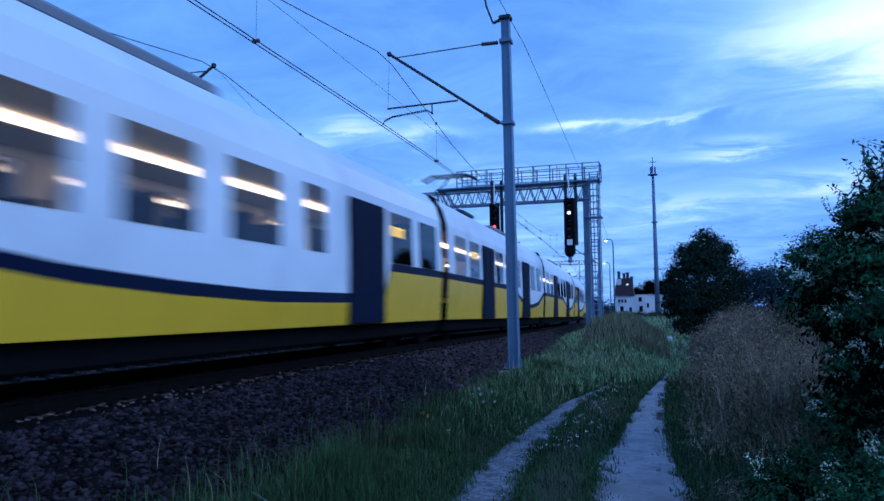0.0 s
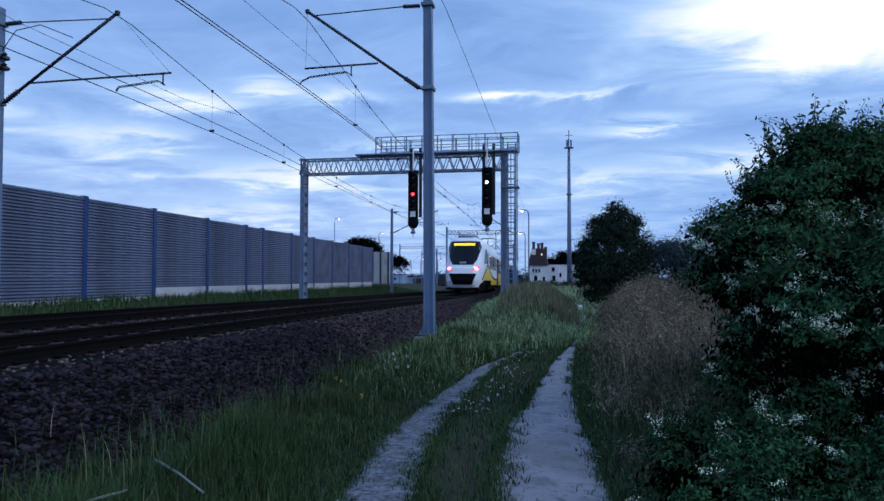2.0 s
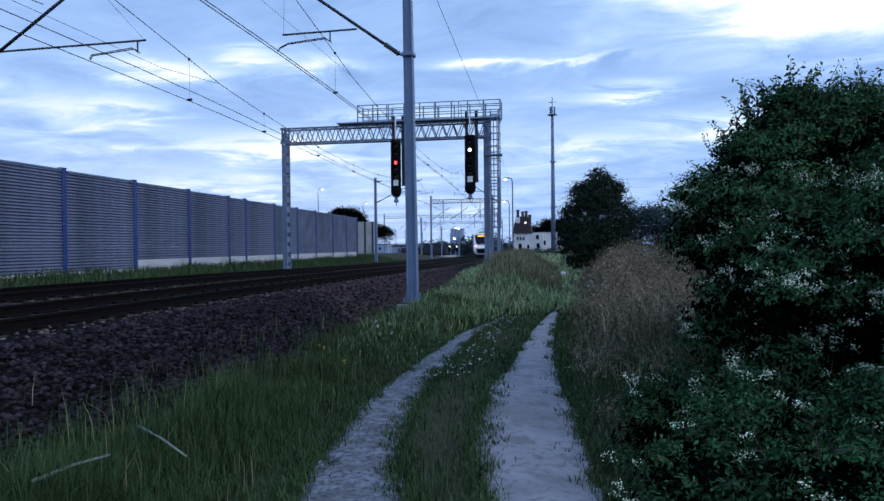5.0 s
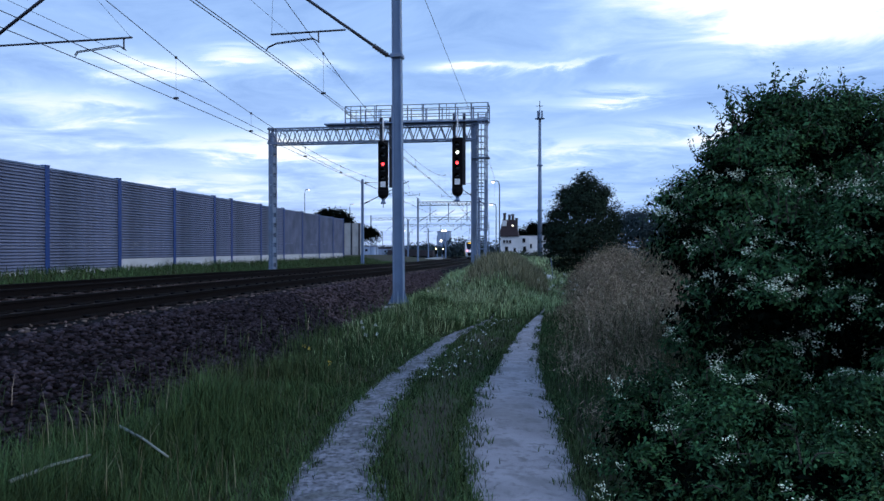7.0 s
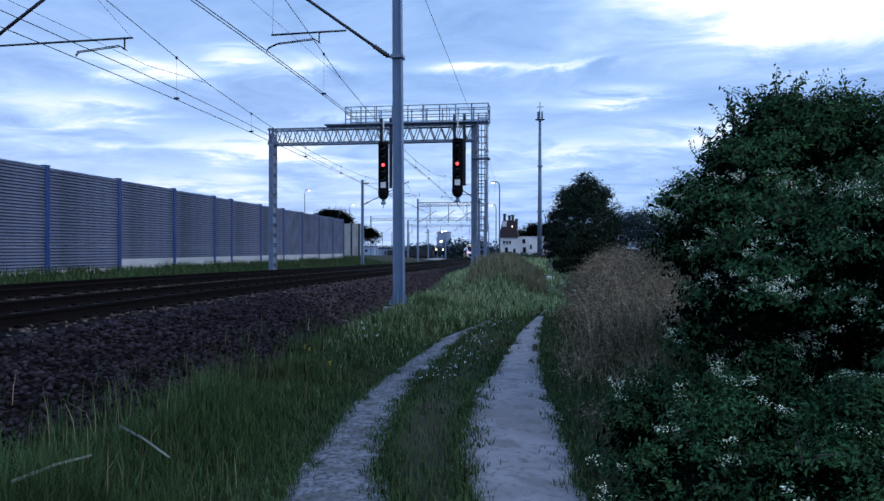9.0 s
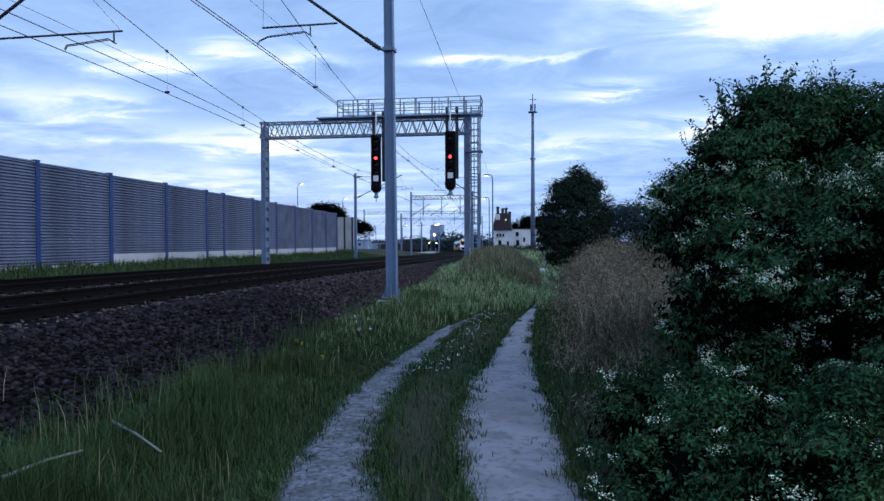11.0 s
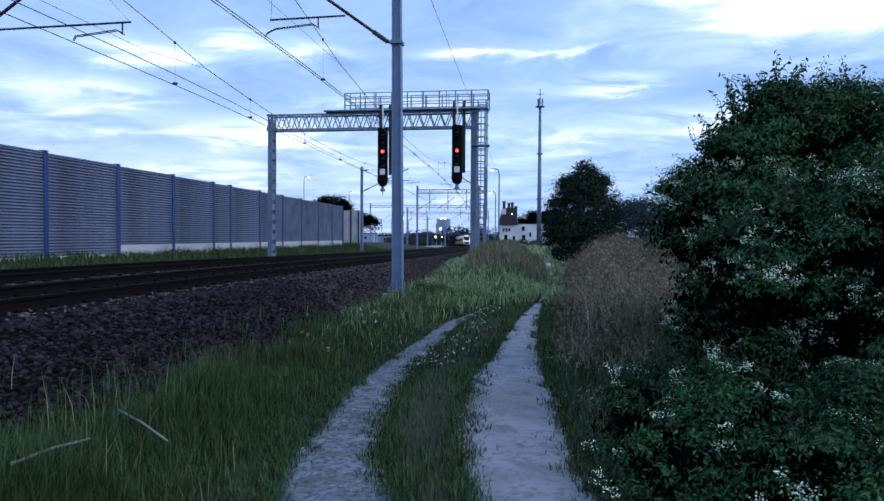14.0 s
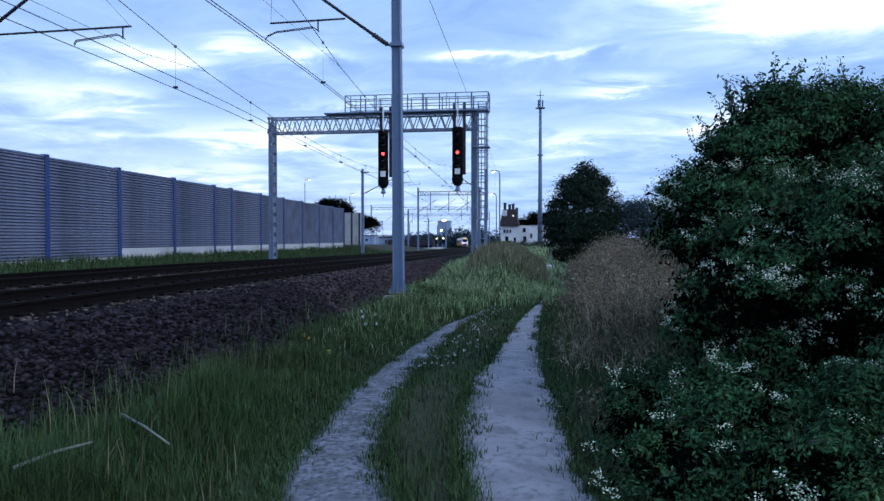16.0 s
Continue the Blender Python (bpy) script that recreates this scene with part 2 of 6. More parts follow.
YPETAL = material("yellow_petals", (0.6, 0.42, 0.04), 0.8, var=0.1, bump=0)
BARK = material("bark", (0.05, 0.04, 0.032), 0.95, var=0.4, scale=9, fine=60, bump=0.6)
GRASS = material("grass_blades", (0.047, 0.082, 0.032), 0.85, var=0.3, scale=0.8, fine=3, island=1.7, bump=0, spec=0.08, dirt=(0.060, 0.072, 0.032))
# paler version of the grass colour, used from 9 m outwards
GRASS_PALE = material("pale_grass_blades", (0.26, 0.35, 0.18), 0.9, var=0.3, scale=0.5, fine=3, island=1.6, bump=0, spec=0.05, dirt=(0.24, 0.20, 0.15))
STRAW_PALE = material("straw_stalks", (0.15, 0.145, 0.09), 0.9, var=0.3, scale=1, island=True, bump=0, spec=0.05)
STRAW = material("dry_weeds", (0.245, 0.195, 0.14), 0.95, var=0.4, scale=1.6, fine=7, island=1.9, bump=0, spec=0.03, dirt=(0.06, 0.068, 0.036))
STICK = material("bleached_wood", (0.20, 0.22, 0.19), 0.9, var=0.2, scale=9, fine=60)
CARWHITE = material("white_car_paint", (0.6, 0.62, 0.66), 0.3, var=0.05)
# distance haze is put into these walls as a pale blue
SKYLINE_HAZED = material("hazed_far_blocks", (0.26, 0.33, 0.46), 0.9, var=0.2, scale=0.2)


# ---- mesh tools ----
class Mesh:
    """Collects boxes, tubes and faces into one mesh."""

    def __init__(self):
        self.v, self.f, self.m = [], [], []

    def face(self, pts, mat=0):
        n = len(self.v)
        self.v.extend(tuple(p) for p in pts)
        self.f.append(tuple(range(n, n + len(pts))))
        self.m.append(mat)

    def box(self, c, s, rot=None, mat=0, bev=0.0):
        n = len(self.v)
        hx, hy, hz = s[0] / 2, s[1] / 2, s[2] / 2
        c = Vector(c)
        if bev:
            b = min(bev, hx * 0.9, hy * 0.9, hz * 0.9)
            ring = [(hx, hy - b), (hx - b, hy), (-hx + b, hy), (-hx, hy - b), (-hx, -hy + b), (-hx + b, -hy), (hx - b, -hy), (hx, -hy + b)]
            lv = []
            for z, k in ((-hz, b), (-hz + b, 0), (hz - b, 0), (hz, b)):
                lv.append([Vector((x - math.copysign(k, x), y - math.copysign(k, y), z)) for x, y in ring])
            for lev in lv:
                self.v.extend(tuple(c + (rot @ p if rot else p)) for p in lev)
            for k in range(3):
                for i in range(8):
                    j = (i + 1) % 8
                    self.f.append((n + k * 8 + i, n + k * 8 + j, n + k * 8 + 8 + j, n + k * 8 + 8 + i))
                    self.m.append(mat)
            self.f.append(tuple(n + 7 - i for i in range(8)))
            self.f.append(tuple(n + 24 + i for i in range(8)))
            self.m += [mat, mat]
            return
        for z in (-hz, hz):
            for x, y in ((-hx, -hy), (hx, -hy), (hx, hy), (-hx, hy)):
                p = Vector((x, y, z))
                self.v.append(tuple(c + (rot @ p if rot else p)))
        for q in ((3, 2, 1, 0), (4, 5, 6, 7), (0, 1, 5, 4), (1, 2, 6, 5), (2, 3, 7, 6), (3, 0, 4, 7)):
            self.f.append(tuple(n + i for i in q))
            self.m.append(mat)

    def tube(self, pts, r, n=6, mat=0, r2=None, caps=True):
        pts = [Vector(p) for p in pts]
        base = len(self.v)
        k = len(pts)
        for i, p in enumerate(pts):
            d = (pts[min(i + 1, k - 1)] - pts[max(i - 1, 0)]).normalized()
            up = Vector((0, 0, 1)) if abs(d.z) < 0.95 else Vector((1, 0, 0))
            a = d.cross(up).normalized()
            b = a.cross(d)
            rr = r if r2 is None else r + (r2 - r) * i / max(1, k - 1)
            for j in range(n):
                t = 2 * math.pi * j / n
                self.v.append(tuple(p + rr * (math.cos(t) * a + math.sin(t) * b)))
        for i in range(k - 1):
            for j in range(n):
                j2 = (j + 1) % n
                self.f.append((base + i * n + j, base + i * n + j2, base + (i + 1) * n + j2, base + (i + 1) * n + j))
                self.m.append(mat)
        if caps:
            self.f.append(tuple(base + n - 1 - j for j in range(n)))
            self.f.append(tuple(base + (k - 1) * n + j for j in range(n)))
            self.m += [mat, mat]

    def lathe(self, prof, c=(0, 0, 0), axis="z", n=16, mat=0):
        base = len(self.v)
        for r, h in prof:
            for j in range(n):
                t = 2 * math.pi * j / n
                a, b = r * math.cos(t), r * math.sin(t)
                p = {"z": (a, b, h), "y": (a, h, b), "x": (h, a, b)}[axis]
                self.v.append((c[0] + p[0], c[1] + p[1], c[2] + p[2]))
        for i in range(len(prof) - 1):
            for j in range(n):
                j2 = (j + 1) % n
                self.f.append((base + i * n + j, base + i * n + j2, base + (i + 1) * n + j2, base + (i + 1) * n + j))
                self.m.append(mat)
        self.f.append(tuple(base + j for j in range(n)))
        self.f.append(tuple(base + (len(prof) - 1) * n + j for j in range(n)))
        self.m += [mat, mat]

    def data(self, name, mats, smooth=False):
        me = bpy.data.meshes.new(name)
        me.from_pydata(self.v, [], self.f)
        for m in mats if isinstance(mats, (list, tuple)) else [mats]:
            me.materials.append(m)
        me.polygons.foreach_set("material_index", self.m)
        if smooth:
            me.polygons.foreach_set("use_smooth", [True] * len(self.f))
        bm = bmesh.new()
        bm.from_mesh(me)
        bmesh.ops.recalc_face_normals(bm, faces=bm.faces)
        bm.to_mesh(me)
        bm.free()
        return me


def part(name, mesh, mats, parent=None, label="", smooth=False, at=None):
    """One mesh object, under a thing or a part."""
    me = mesh.data(name, mats, smooth) if isinstance(mesh, Mesh) else mesh
    ob = new(name, me)
    if parent:
        ob.parent = parent
    if at is not None:
        ob.matrix_basis = at
    if label:
        tagged(ob, label)
    return ob


def thing(name, m, label, category, group="", kind=""):
    ob = new(name)
    ob.empty_display_size = 0.2
    ob.matrix_basis = m
    return tagged(ob, label, category, group, kind)


def bulk(name, V, F, mat, parent=None, label="", category="", kind=""):
    """A mesh from numpy arrays; all faces have the same number of corners."""
    me = bpy.data.meshes.new(name)
    V, F = np.asarray(V, np.float32), np.asarray(F, np.int32)
    me.vertices.add(len(V))
    me.vertices.foreach_set("co", V.ravel())
    k = F.shape[1]
    me.loops.add(F.size)
    me.loops.foreach_set("vertex_index", F.ravel())
    me.polygons.add(len(F))
    me.polygons.foreach_set("loop_start", np.arange(len(F), dtype=np.int32) * k)
    me.update(calc_edges=True)
    me.validate()
    me.materials.append(mat)
    ob = new(name, me)
    if parent:
        ob.parent = parent
    return tagged(ob, label, category, "", kind)


rng = np.random.default_rng(5)


# ---- the line of the railway ----
def dev(y):
    """How far the tracks have swung to the left at y."""
    y = np.maximum(np.asarray(y, float), 15.0)
    a = np.minimum(y, 85.0) - 15.0
    b = np.maximum(y - 85.0, 0.0)
    return 0.00063 * a * a + b * 0.0882 + 6.5e-7 * b ** 3


def slope(y):
    y = np.asarray(y, float)
    return np.where(y < 15, 0, np.where(y < 85, 0.00126 * (y - 15), 0.0882 + 1.95e-6 * (y - 85) ** 2))


def fall(y):
    """How far the line has run downhill at y."""
    y = np.minimum(np.asarray(y, float), 330.0)
    return 0.0118 * np.where(y < 24, np.maximum(y - 6, 0) ** 2 / 36, y - 15)


AXIS1, AXIS2, RAILTOP_Z = -6.82, -10.6, 0.95


def track_point(u, y):
    return float(u - dev(y)), float(y)


def smoothstep(a, b, x):
    t = np.clip((np.asarray(x, float) - a) / (b - a), 0, 1)
    return t * t * (3 - 2 * t)


def height(x, y):
    """The ground."""
    x, y = np.asarray(x, float), np.asarray(y, float)
    u = x + dev(y)
    z = 0.02 * np.sin(x * 1.7 + 0.4 * y) + 0.02 * np.sin(y * 0.9 - x)
    z = z - fall(y) * smoothstep(-3.0, -4.6, u) * np.maximum(smoothstep(-18, -14, u), smoothstep(110, 150, y)) - 0.6 * fall(y) * smoothstep(100, 180, y) * smoothstep(-4.6, -3.0, u)
    z = z + 0.50 * smoothstep(-4.2, -5.6, u) + 0.08 * smoothstep(-2.4, -4.0, u)
    z = z + 0.90 * smoothstep(16, 27, y) * smoothstep(0.2, -1.5, u) * smoothstep(-4.4, -2.4, u)
    z = z + 0.25 * smoothstep(0.6, 2.8, x) * smoothstep(60, 30, y)
    z = z + 0.55 * smoothstep(40, 75, y) * (1 - 0.85 * smoothstep(0.2, -1.5, u)) * smoothstep(-5.5, -3.0, u)
    return z


def rows_y():
    return np.concatenate([np.arange(-40, 0, 2.0), np.arange(0, 40, 0.4), np.arange(40, 110, 2), np.arange(110, 480, 10)])


def build_ground():
    xs = np.concatenate([[-2500, -900, -300, -120, -60], np.arange(-40, -14, 2.0), np.arange(-14, 6, 0.3), np.arange(6, 20, 1.5), [25, 40, 80, 200, 700, 2500]])
    ys = np.concatenate([[-2500, -700, -200, -90], np.arange(-40, 0, 3.0), np.arange(0, 40, 0.4), np.arange(40, 110, 3), np.arange(110, 480, 20), [600, 900, 1500, 2600, 4200]])
    X, Y = np.meshgrid(xs, ys)
    Z = height(X, Y)
    V = np.stack([X, Y, Z], -1).reshape(-1, 3)
    nx, ny = len(xs), len(ys)
    i = (np.arange(ny - 1)[:, None] * nx + np.arange(nx - 1)).ravel()
    F = np.stack([i, i + 1, i + nx + 1, i + nx], -1)
    ob = bulk("ground", V, F, SOIL, None, "dark soil with sparse grass beside the railway", "ground", "structure")
    ob.data.polygons.foreach_set("use_smooth", [True] * len(F))


def curve_at(knots, y):
    k = np.array(knots)
    return np.interp(y, k[:, 0], k[:, 1])


RUT_R = [(-6, 0.0), (3, 0.0), (4.4, -0.02), (5.1, -0.19), (5.8, -0.25), (7.05, -0.33), (8.3, -0.40), (9.9, -0.40), (12.3, -0.38), (15, -0.29), (17.2, -0.16), (22, 0.1), (36, 0.75), (60, 2.4)]
WID_R = [(-6, 0.42), (4.4, 0.41), (5.1, 0.41), (5.8, 0.43), (7.05, 0.45), (8.3, 0.40), (9.9, 0.31), (12.3, 0.25), (15, 0.18), (17.2, 0.10), (19, 0.03), (60, 0.02)]
RUT_L = [(-6, -1.1), (3, -1.15), (4.2, -1.32), (4.8, -1.48), (5.3, -1.61), (6.0, -1.70), (7.0, -1.81), (8.5, -1.87), (10.5, -1.85), (12.8, -1.76), (15.5, -1.42), (22, -1.0), (36, -0.35), (60, 1.2)]
WID_L = [(-6, 0.42), (4.2, 0.41), (4.8, 0.36), (5.3, 0.31), (6.0, 0.27), (7.0, 0.27), (8.5, 0.26), (10.5, 0.21), (12.8, 0.14), (15.5, 0.09), (17.5, 0.03), (24, 0.01), (60, 0.01)]


def build_path():
    for name, rut, wid, mat, label in (("path_1", RUT_R, WID_R, DIRT, "pale trodden dirt wheel rut of the field track"),
                                       ("path_2", RUT_L, WID_L, STONY, "stony wheel rut of the field track with small pebbles")):
        ys = np.arange(-6, 24, 0.1)
        V, F = [], []
        K = 9
        for y in ys:
            c, w = curve_at(rut, y), curve_at(wid, y)
            for k in range(K):
                t = k / (K - 1) * 2 - 1
                e = 1.04 + 0.28 * noise.noise(Vector((y * 0.9, t * 2.0, 3.0 if mat is DIRT else 9.0))) + 0.16 * noise.noise(Vector((y * 3.7, t * 3, 1)))
                x = c + t * w * e
                V.append((x, y, float(height(x, y)) + 0.004 + 0.022 * (1 - t ** 4) + 0.002 * noise.noise(Vector((x * 6, y * 6, 0)))))
        n = len(ys)
        i = (np.arange(n - 1)[:, None] * K + np.arange(K - 1)).ravel()
        F = np.stack([i, i + 1, i + K + 1, i + K], -1)
        ob = bulk(name, V, F, mat, None, label, "path", "structure")
        ob.data.polygons.foreach_set("use_smooth", [True] * len(F))


# a rough stone: a squashed, cut octahedron-like lump
def stone_shapes(k):
    out = []
    base = np.array([(1, 0, 0), (-1, 0, 0), (0, 1, 0), (0, -1, 0), (0, 0, 1), (0, 0, -1), (.6, .6, .6), (-.6, .6, .55), (.6, -.6, .5), (-.6, -.6, .6)], float)
    bm0 = bmesh.new()
    for _ in range(k):
        bm = bmesh.new()
        for p in base:
            bm.verts.new(p * rng.uniform(0.45, 1.25) * np.array([1.1, rng.uniform(0.5, 1), rng.uniform(0.4, 0.85)]))
        bmesh.ops.convex_hull(bm, input=bm.verts)
        bm.verts.index_update()
        tri = [[v.index for v in f.verts] for f in bm.faces if len(f.verts) == 3]
        out.append((np.array([v.co[:] for v in bm.verts]), np.array(tri)))
        bm.free()
    bm0.free()
    return out


def scatter_stones(name, P, size, mat, label, category):
    shapes = stone_shapes(14)
    V, F, n = [], [], 0
    for p, s in zip(P, size):
        v, f = shapes[rng.integers(len(shapes))]
        a = rng.uniform(0, 6.28)
        R = np.array([[math.cos(a), -math.sin(a), 0], [math.sin(a), math.cos(a), 0], [0, 0, 1]])
        V.append(v * s @ R.T + p)
        F.append(f + n)
        n += len(v)
    return bulk(name, np.concatenate(V), np.concatenate(F), mat, None, label, category, "stuff")


BED = [(-3.55, -0.06), (-4.0, 0.08), (-4.35, 0.24), (-5.22, 0.76), (-5.5, 0.78), (-8.0, 0.76), (-8.5, 0.70), (-8.85, 0.70), (-9.2, 0.76), (-11.9, 0.77), (-12.15, 0.74), (-13.0, 0.42), (-13.4, 0.2)]


def build_tracks():
    ys = rows_y()
    V = [(*track_point(u, y), z - float(fall(y))) for y in ys for u, z in BED]
    K, n = len(BED), len(ys)
    i = (np.arange(n - 1)[:, None] * K + np.arange(K - 1)).ravel()
    bulk("ballast_bed", V, np.stack([i, i + 1, i + K + 1, i + K], -1), BALLAST_GAP_SHADE, None, "crushed-stone ballast bed under two tracks, near black as shade between the stones", "ballast", "structure")
    # loose stones on the shoulder and between the rails
    us, zs = [b[0] for b in BED][::-1], [b[1] for b in BED][::-1]
    P, S = [], []
    for count, u0, u1, y0, y1, lo, hi in ((15500, -5.45, -3.6, 3, 14, 0.020, 0.054), (13000, -5.45, -3.8, 14, 36, 0.028, 0.06), (10500, -12.6, -5.18, 5, 40, 0.022, 0.045), (900, -3.8, -3.1, 3, 16, 0.012, 0.03)):
        u, y = rng.uniform(u0, u1, count), rng.uniform(y0, y1, count)
        z = np.maximum(np.interp(u, us, zs) - fall(y), height(u - dev(y), y)) + rng.uniform(-0.01, 0.012, count)
        P.append(np.stack([u - dev(y), y, z], -1))
        S.append(rng.uniform(lo, hi, count))
    scatter_stones("shoulder_stones", P[1], S[1], STONE_DUSTY, "rust-dusted ballast stones along the track shoulder", "ballast")
    scatter_stones("track_stones", P[2], S[2], STONE_OILY, "oil-darkened ballast stones between the rails", "ballast")
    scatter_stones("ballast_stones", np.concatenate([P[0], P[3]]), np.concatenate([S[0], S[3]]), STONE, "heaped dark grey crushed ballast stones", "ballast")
    prof = [(-0.075, -0.17), (0.075, -0.17), (0.075, -0.155), (0.012, -0.13), (0.012, -0.045), (0.036, -0.035), (0.036, -0.004), (-0.036, -0.004), (-0.036, -0.035), (-0.012, -0.045), (-0.012, -0.13), (-0.075, -0.155)]
    sl = Mesh()
    sl.box((0, 0, -0.075), (2.5, 0.26, 0.15), None, 0, 0.02)
    sl.box((0.75, 0, 0.01), (0.34, 0.2, 0.03), None, 0, 0.01)
    sl.box((-0.75, 0, 0.01), (0.34, 0.2, 0.03), None, 0, 0.01)
    sl_me = sl.data("sleeper", SLEEPER)
    clip = Mesh()
    for dx in (-0.75 - 0.11, -0.75 + 0.11, 0.75 - 0.11, 0.75 + 0.11):
        clip.box((dx, 0, 0.045), (0.07, 0.09, 0.04), None, 0, 0.01)
    clip_me = clip.data("rail_clip", T_DARK)
    for k, axis in enumerate((AXIS1, AXIS2)):
        tr = thing(f"track_{k + 1}", pose(0, 0, 0), "railway track with rusty rails on concrete sleepers", "railway track", "tracks", "structure")
        for side in (-0.7535, 0.7535):
            m = Mesh()
            pts = [(axis + side, y) for y in ys]
            base = len(prof)
            for u, y in pts:
                x, yy = track_point(u, y)
                m.v += [(x + px, yy, RAILTOP_Z + pz - float(fall(y))) for px, pz in prof]
            for r in range(len(pts) - 1):
                for j in range(base):
                    j2 = (j + 1) % base
                    m.f.append((r * base + j, r * base + j2, (r + 1) * base + j2, (r + 1) * base + j))
                    m.m.append(0)
            rail = part("rail", m, [RAIL], tr)
            top = Mesh()
            for r in range(len(pts) - 1):
                a, b = track_point(*pts[r]), track_point(*pts[r + 1])
                za, zb = RAILTOP_Z - float(fall(a[1])), RAILTOP_Z - float(fall(b[1]))
                top.face([(a[0] - 0.03, a[1], za), (a[0] + 0.03, a[1], za), (b[0] + 0.03, b[1], zb), (b[0] - 0.03, b[1], zb)])
            part("running_face", top, [RAILTOP], rail, "polished top of the rail")
        far = Mesh()
        for j in range(-16, 400):
            y = j * 0.6 + 0.17 * k
            x, yy = track_point(axis, y)
            rz = math.atan(float(slope(y)))
            if -8 < y < 62:
                s = part("sleeper", sl_me, None, tr, at=pose(x, yy, 0.765 - float(fall(y)), 0, 0, math.degrees(rz)))
                if y < 30:
                    part("rail_clip", clip_me, None, s)
            else:
                far.box((x, yy, 0.70 - float(fall(y))), (2.5, 0.26, 0.12), None, 0)
        tagged(part("far_sleepers", far, [SLEEPER], tr), kind="stuff")


# ---- catenary ----
def tube_part(name, pts, r, mat, parent, label="", n=8):
    m = Mesh()
    m.tube(pts, r, n)
    return part(name, m, [mat], parent, label, True)


def insulator(parent, a, b, r=0.06):
    a, b = Vector(a), Vector(b)
    m = Mesh()
    k = 13
    base_pts = [a.lerp(b, i / (k - 1)) for i in range(k)]
    d = (b - a).normalized()
    up = Vector((0, 1, 0))
    p = d.cross(up).normalized()
    q = p.cross(d)
    nn = 10
    for i, c in enumerate(base_pts):
        rr = r if i % 2 else r * 0.55
        m.v += [tuple(c + rr * (math.cos(6.2832 * j / nn) * p + math.sin(6.2832 * j / nn) * q)) for j in range(nn)]
    for i in range(k - 1):
        for j in range(nn):
            j2 = (j + 1) % nn
            m.f.append((i * nn + j, i * nn + j2, i * nn + nn + j2, i * nn + nn + j))
            m.m.append(0)
    return part("insulator", m, [INSUL], parent, "ribbed brown insulator", True)


def catenary_mast(x, y, z0, z1, lean=0.0, side=-1, w=0.23, label="", cant=None):
    """A steel mast at x, y with one cantilever over the track to its left (side -1) or right (+1). Heights are above the world's zero."""
    t = thing("catenary_mast", pose(x, y, z0), label, "catenary mast", "catenary masts")
    hgt = z1 - z0
    m = Mesh()
    # H-section: two flanges and a web, slightly tapered
    for sx in (-1, 1):
        for (za, zb, wa, wb) in ((0, hgt, w, w * 0.8),):
            xa, xb = sx * (wa / 2 - 0.012), lean + sx * (wb / 2 - 0.012)
            th = 0.012
            v = []
            for zz, xx, ww in ((za, xa, wa), (zb, xb, wb)):
                v.append([(xx - th, -ww / 2, zz), (xx + th, -ww / 2, zz), (xx + th, ww / 2, zz), (xx - th, ww / 2, zz)])
            for j in range(4):
                j2 = (j + 1) % 4
                m.face([v[0][j], v[0][j2], v[1][j2], v[1][j]])
            m.face(v[1])
    wa, wb = w / 2 - 0.024, w * 0.4 - 0.024
    for yy in (-0.25 * w, 0.25 * w):
        v = [[(-wa, yy - 0.006, 0), (wa, yy - 0.006, 0), (wa, yy + 0.006, 0), (-wa, yy + 0.006, 0)], [(lean - wb, yy - 0.006, hgt), (lean + wb, yy - 0.006, hgt), (lean + wb, yy + 0.006, hgt), (lean - wb, yy + 0.006, hgt)]]
        for j in range(4):
            j2 = (j + 1) % 4
            m.face([v[0][j], v[0][j2], v[1][j2], v[1][j]])
    part("post", m, [STEEL_GREY], t)
    b = Mesh()
    b.box((0, 0, 0.02), (0.50, 0.50, 0.04), None, 0, 0.006)
    part("base_plate", b, [STEEL_DARK], t)
    c = Mesh()
    c.box((0, 0, -0.25), (0.62, 0.62, 0.48), None, 0, 0.03)
    part("foundation", c, [CONCRETE], t, "weathered concrete foundation block")
    gm = Mesh()
    gm.face([(w / 2, 0, 0.04), (w / 2 + 0.11, 0, 0.04), (w / 2, 0, 0.36)])
    gm.face([(w / 2, 0.012, 0.04), (w / 2 + 0.11, 0.012, 0.04), (w / 2, 0.012, 0.36)])
    gd = gm.data("gusset", STEEL_GREY)
    for a in (0, 90, 180, 270):
        part("gusset", gd, None, t, at=pose(0, 0, 0, 0, 0, a))
    bolt = Mesh()
    bolt.lathe([(0.028, 0.04), (0.028, 0.07), (0.014, 0.07), (0.014, 0.13)], n=6)
    bd = bolt.data("bolt", GALV)
    for a in (-0.19, 0.19):
        for bb in (-0.19, 0.19):
            part("bolt", bd, None, t, at=pose(a, bb, 0))
    if not cant:
        return t
    s = side
    zz = lambda z: z - z0
    xm = lambda z: lean * (z - z0) / hgt
    tipx, tipz, topz, lowz, jx, jz, regx, regz, dropx, stx, stz = cant
    X = lambda u: u - x
    # top tie, diagonal tube, registration tube, steady arms
    for z in (topz, lowz):
        cl = Mesh()
        cl.box((xm(z), 0, zz(z)), (w + 0.05, w + 0.05, 0.09), None, 0, 0.01)
        part("clamp", cl, [GALV], t)
    px = xm(topz) + s * w / 2
    tube_part("top_tie", [(px + s * 0.5, 0, zz(topz) + 0.01), (X(tipx) - s * 0.18, 0, zz(tipz) - 0.12)], 0.016, STEEL_DARK, t)
    insulator(t, (px + s * 0.08, 0, zz(topz)), (px + s * 0.5, 0, zz(topz) + 0.01))
    px = xm(lowz) + s * w / 2
    a = Vector((px + s * 0.10, 0, zz(lowz) + 0.03))
    tip = Vector((X(tipx), 0, zz(tipz)))
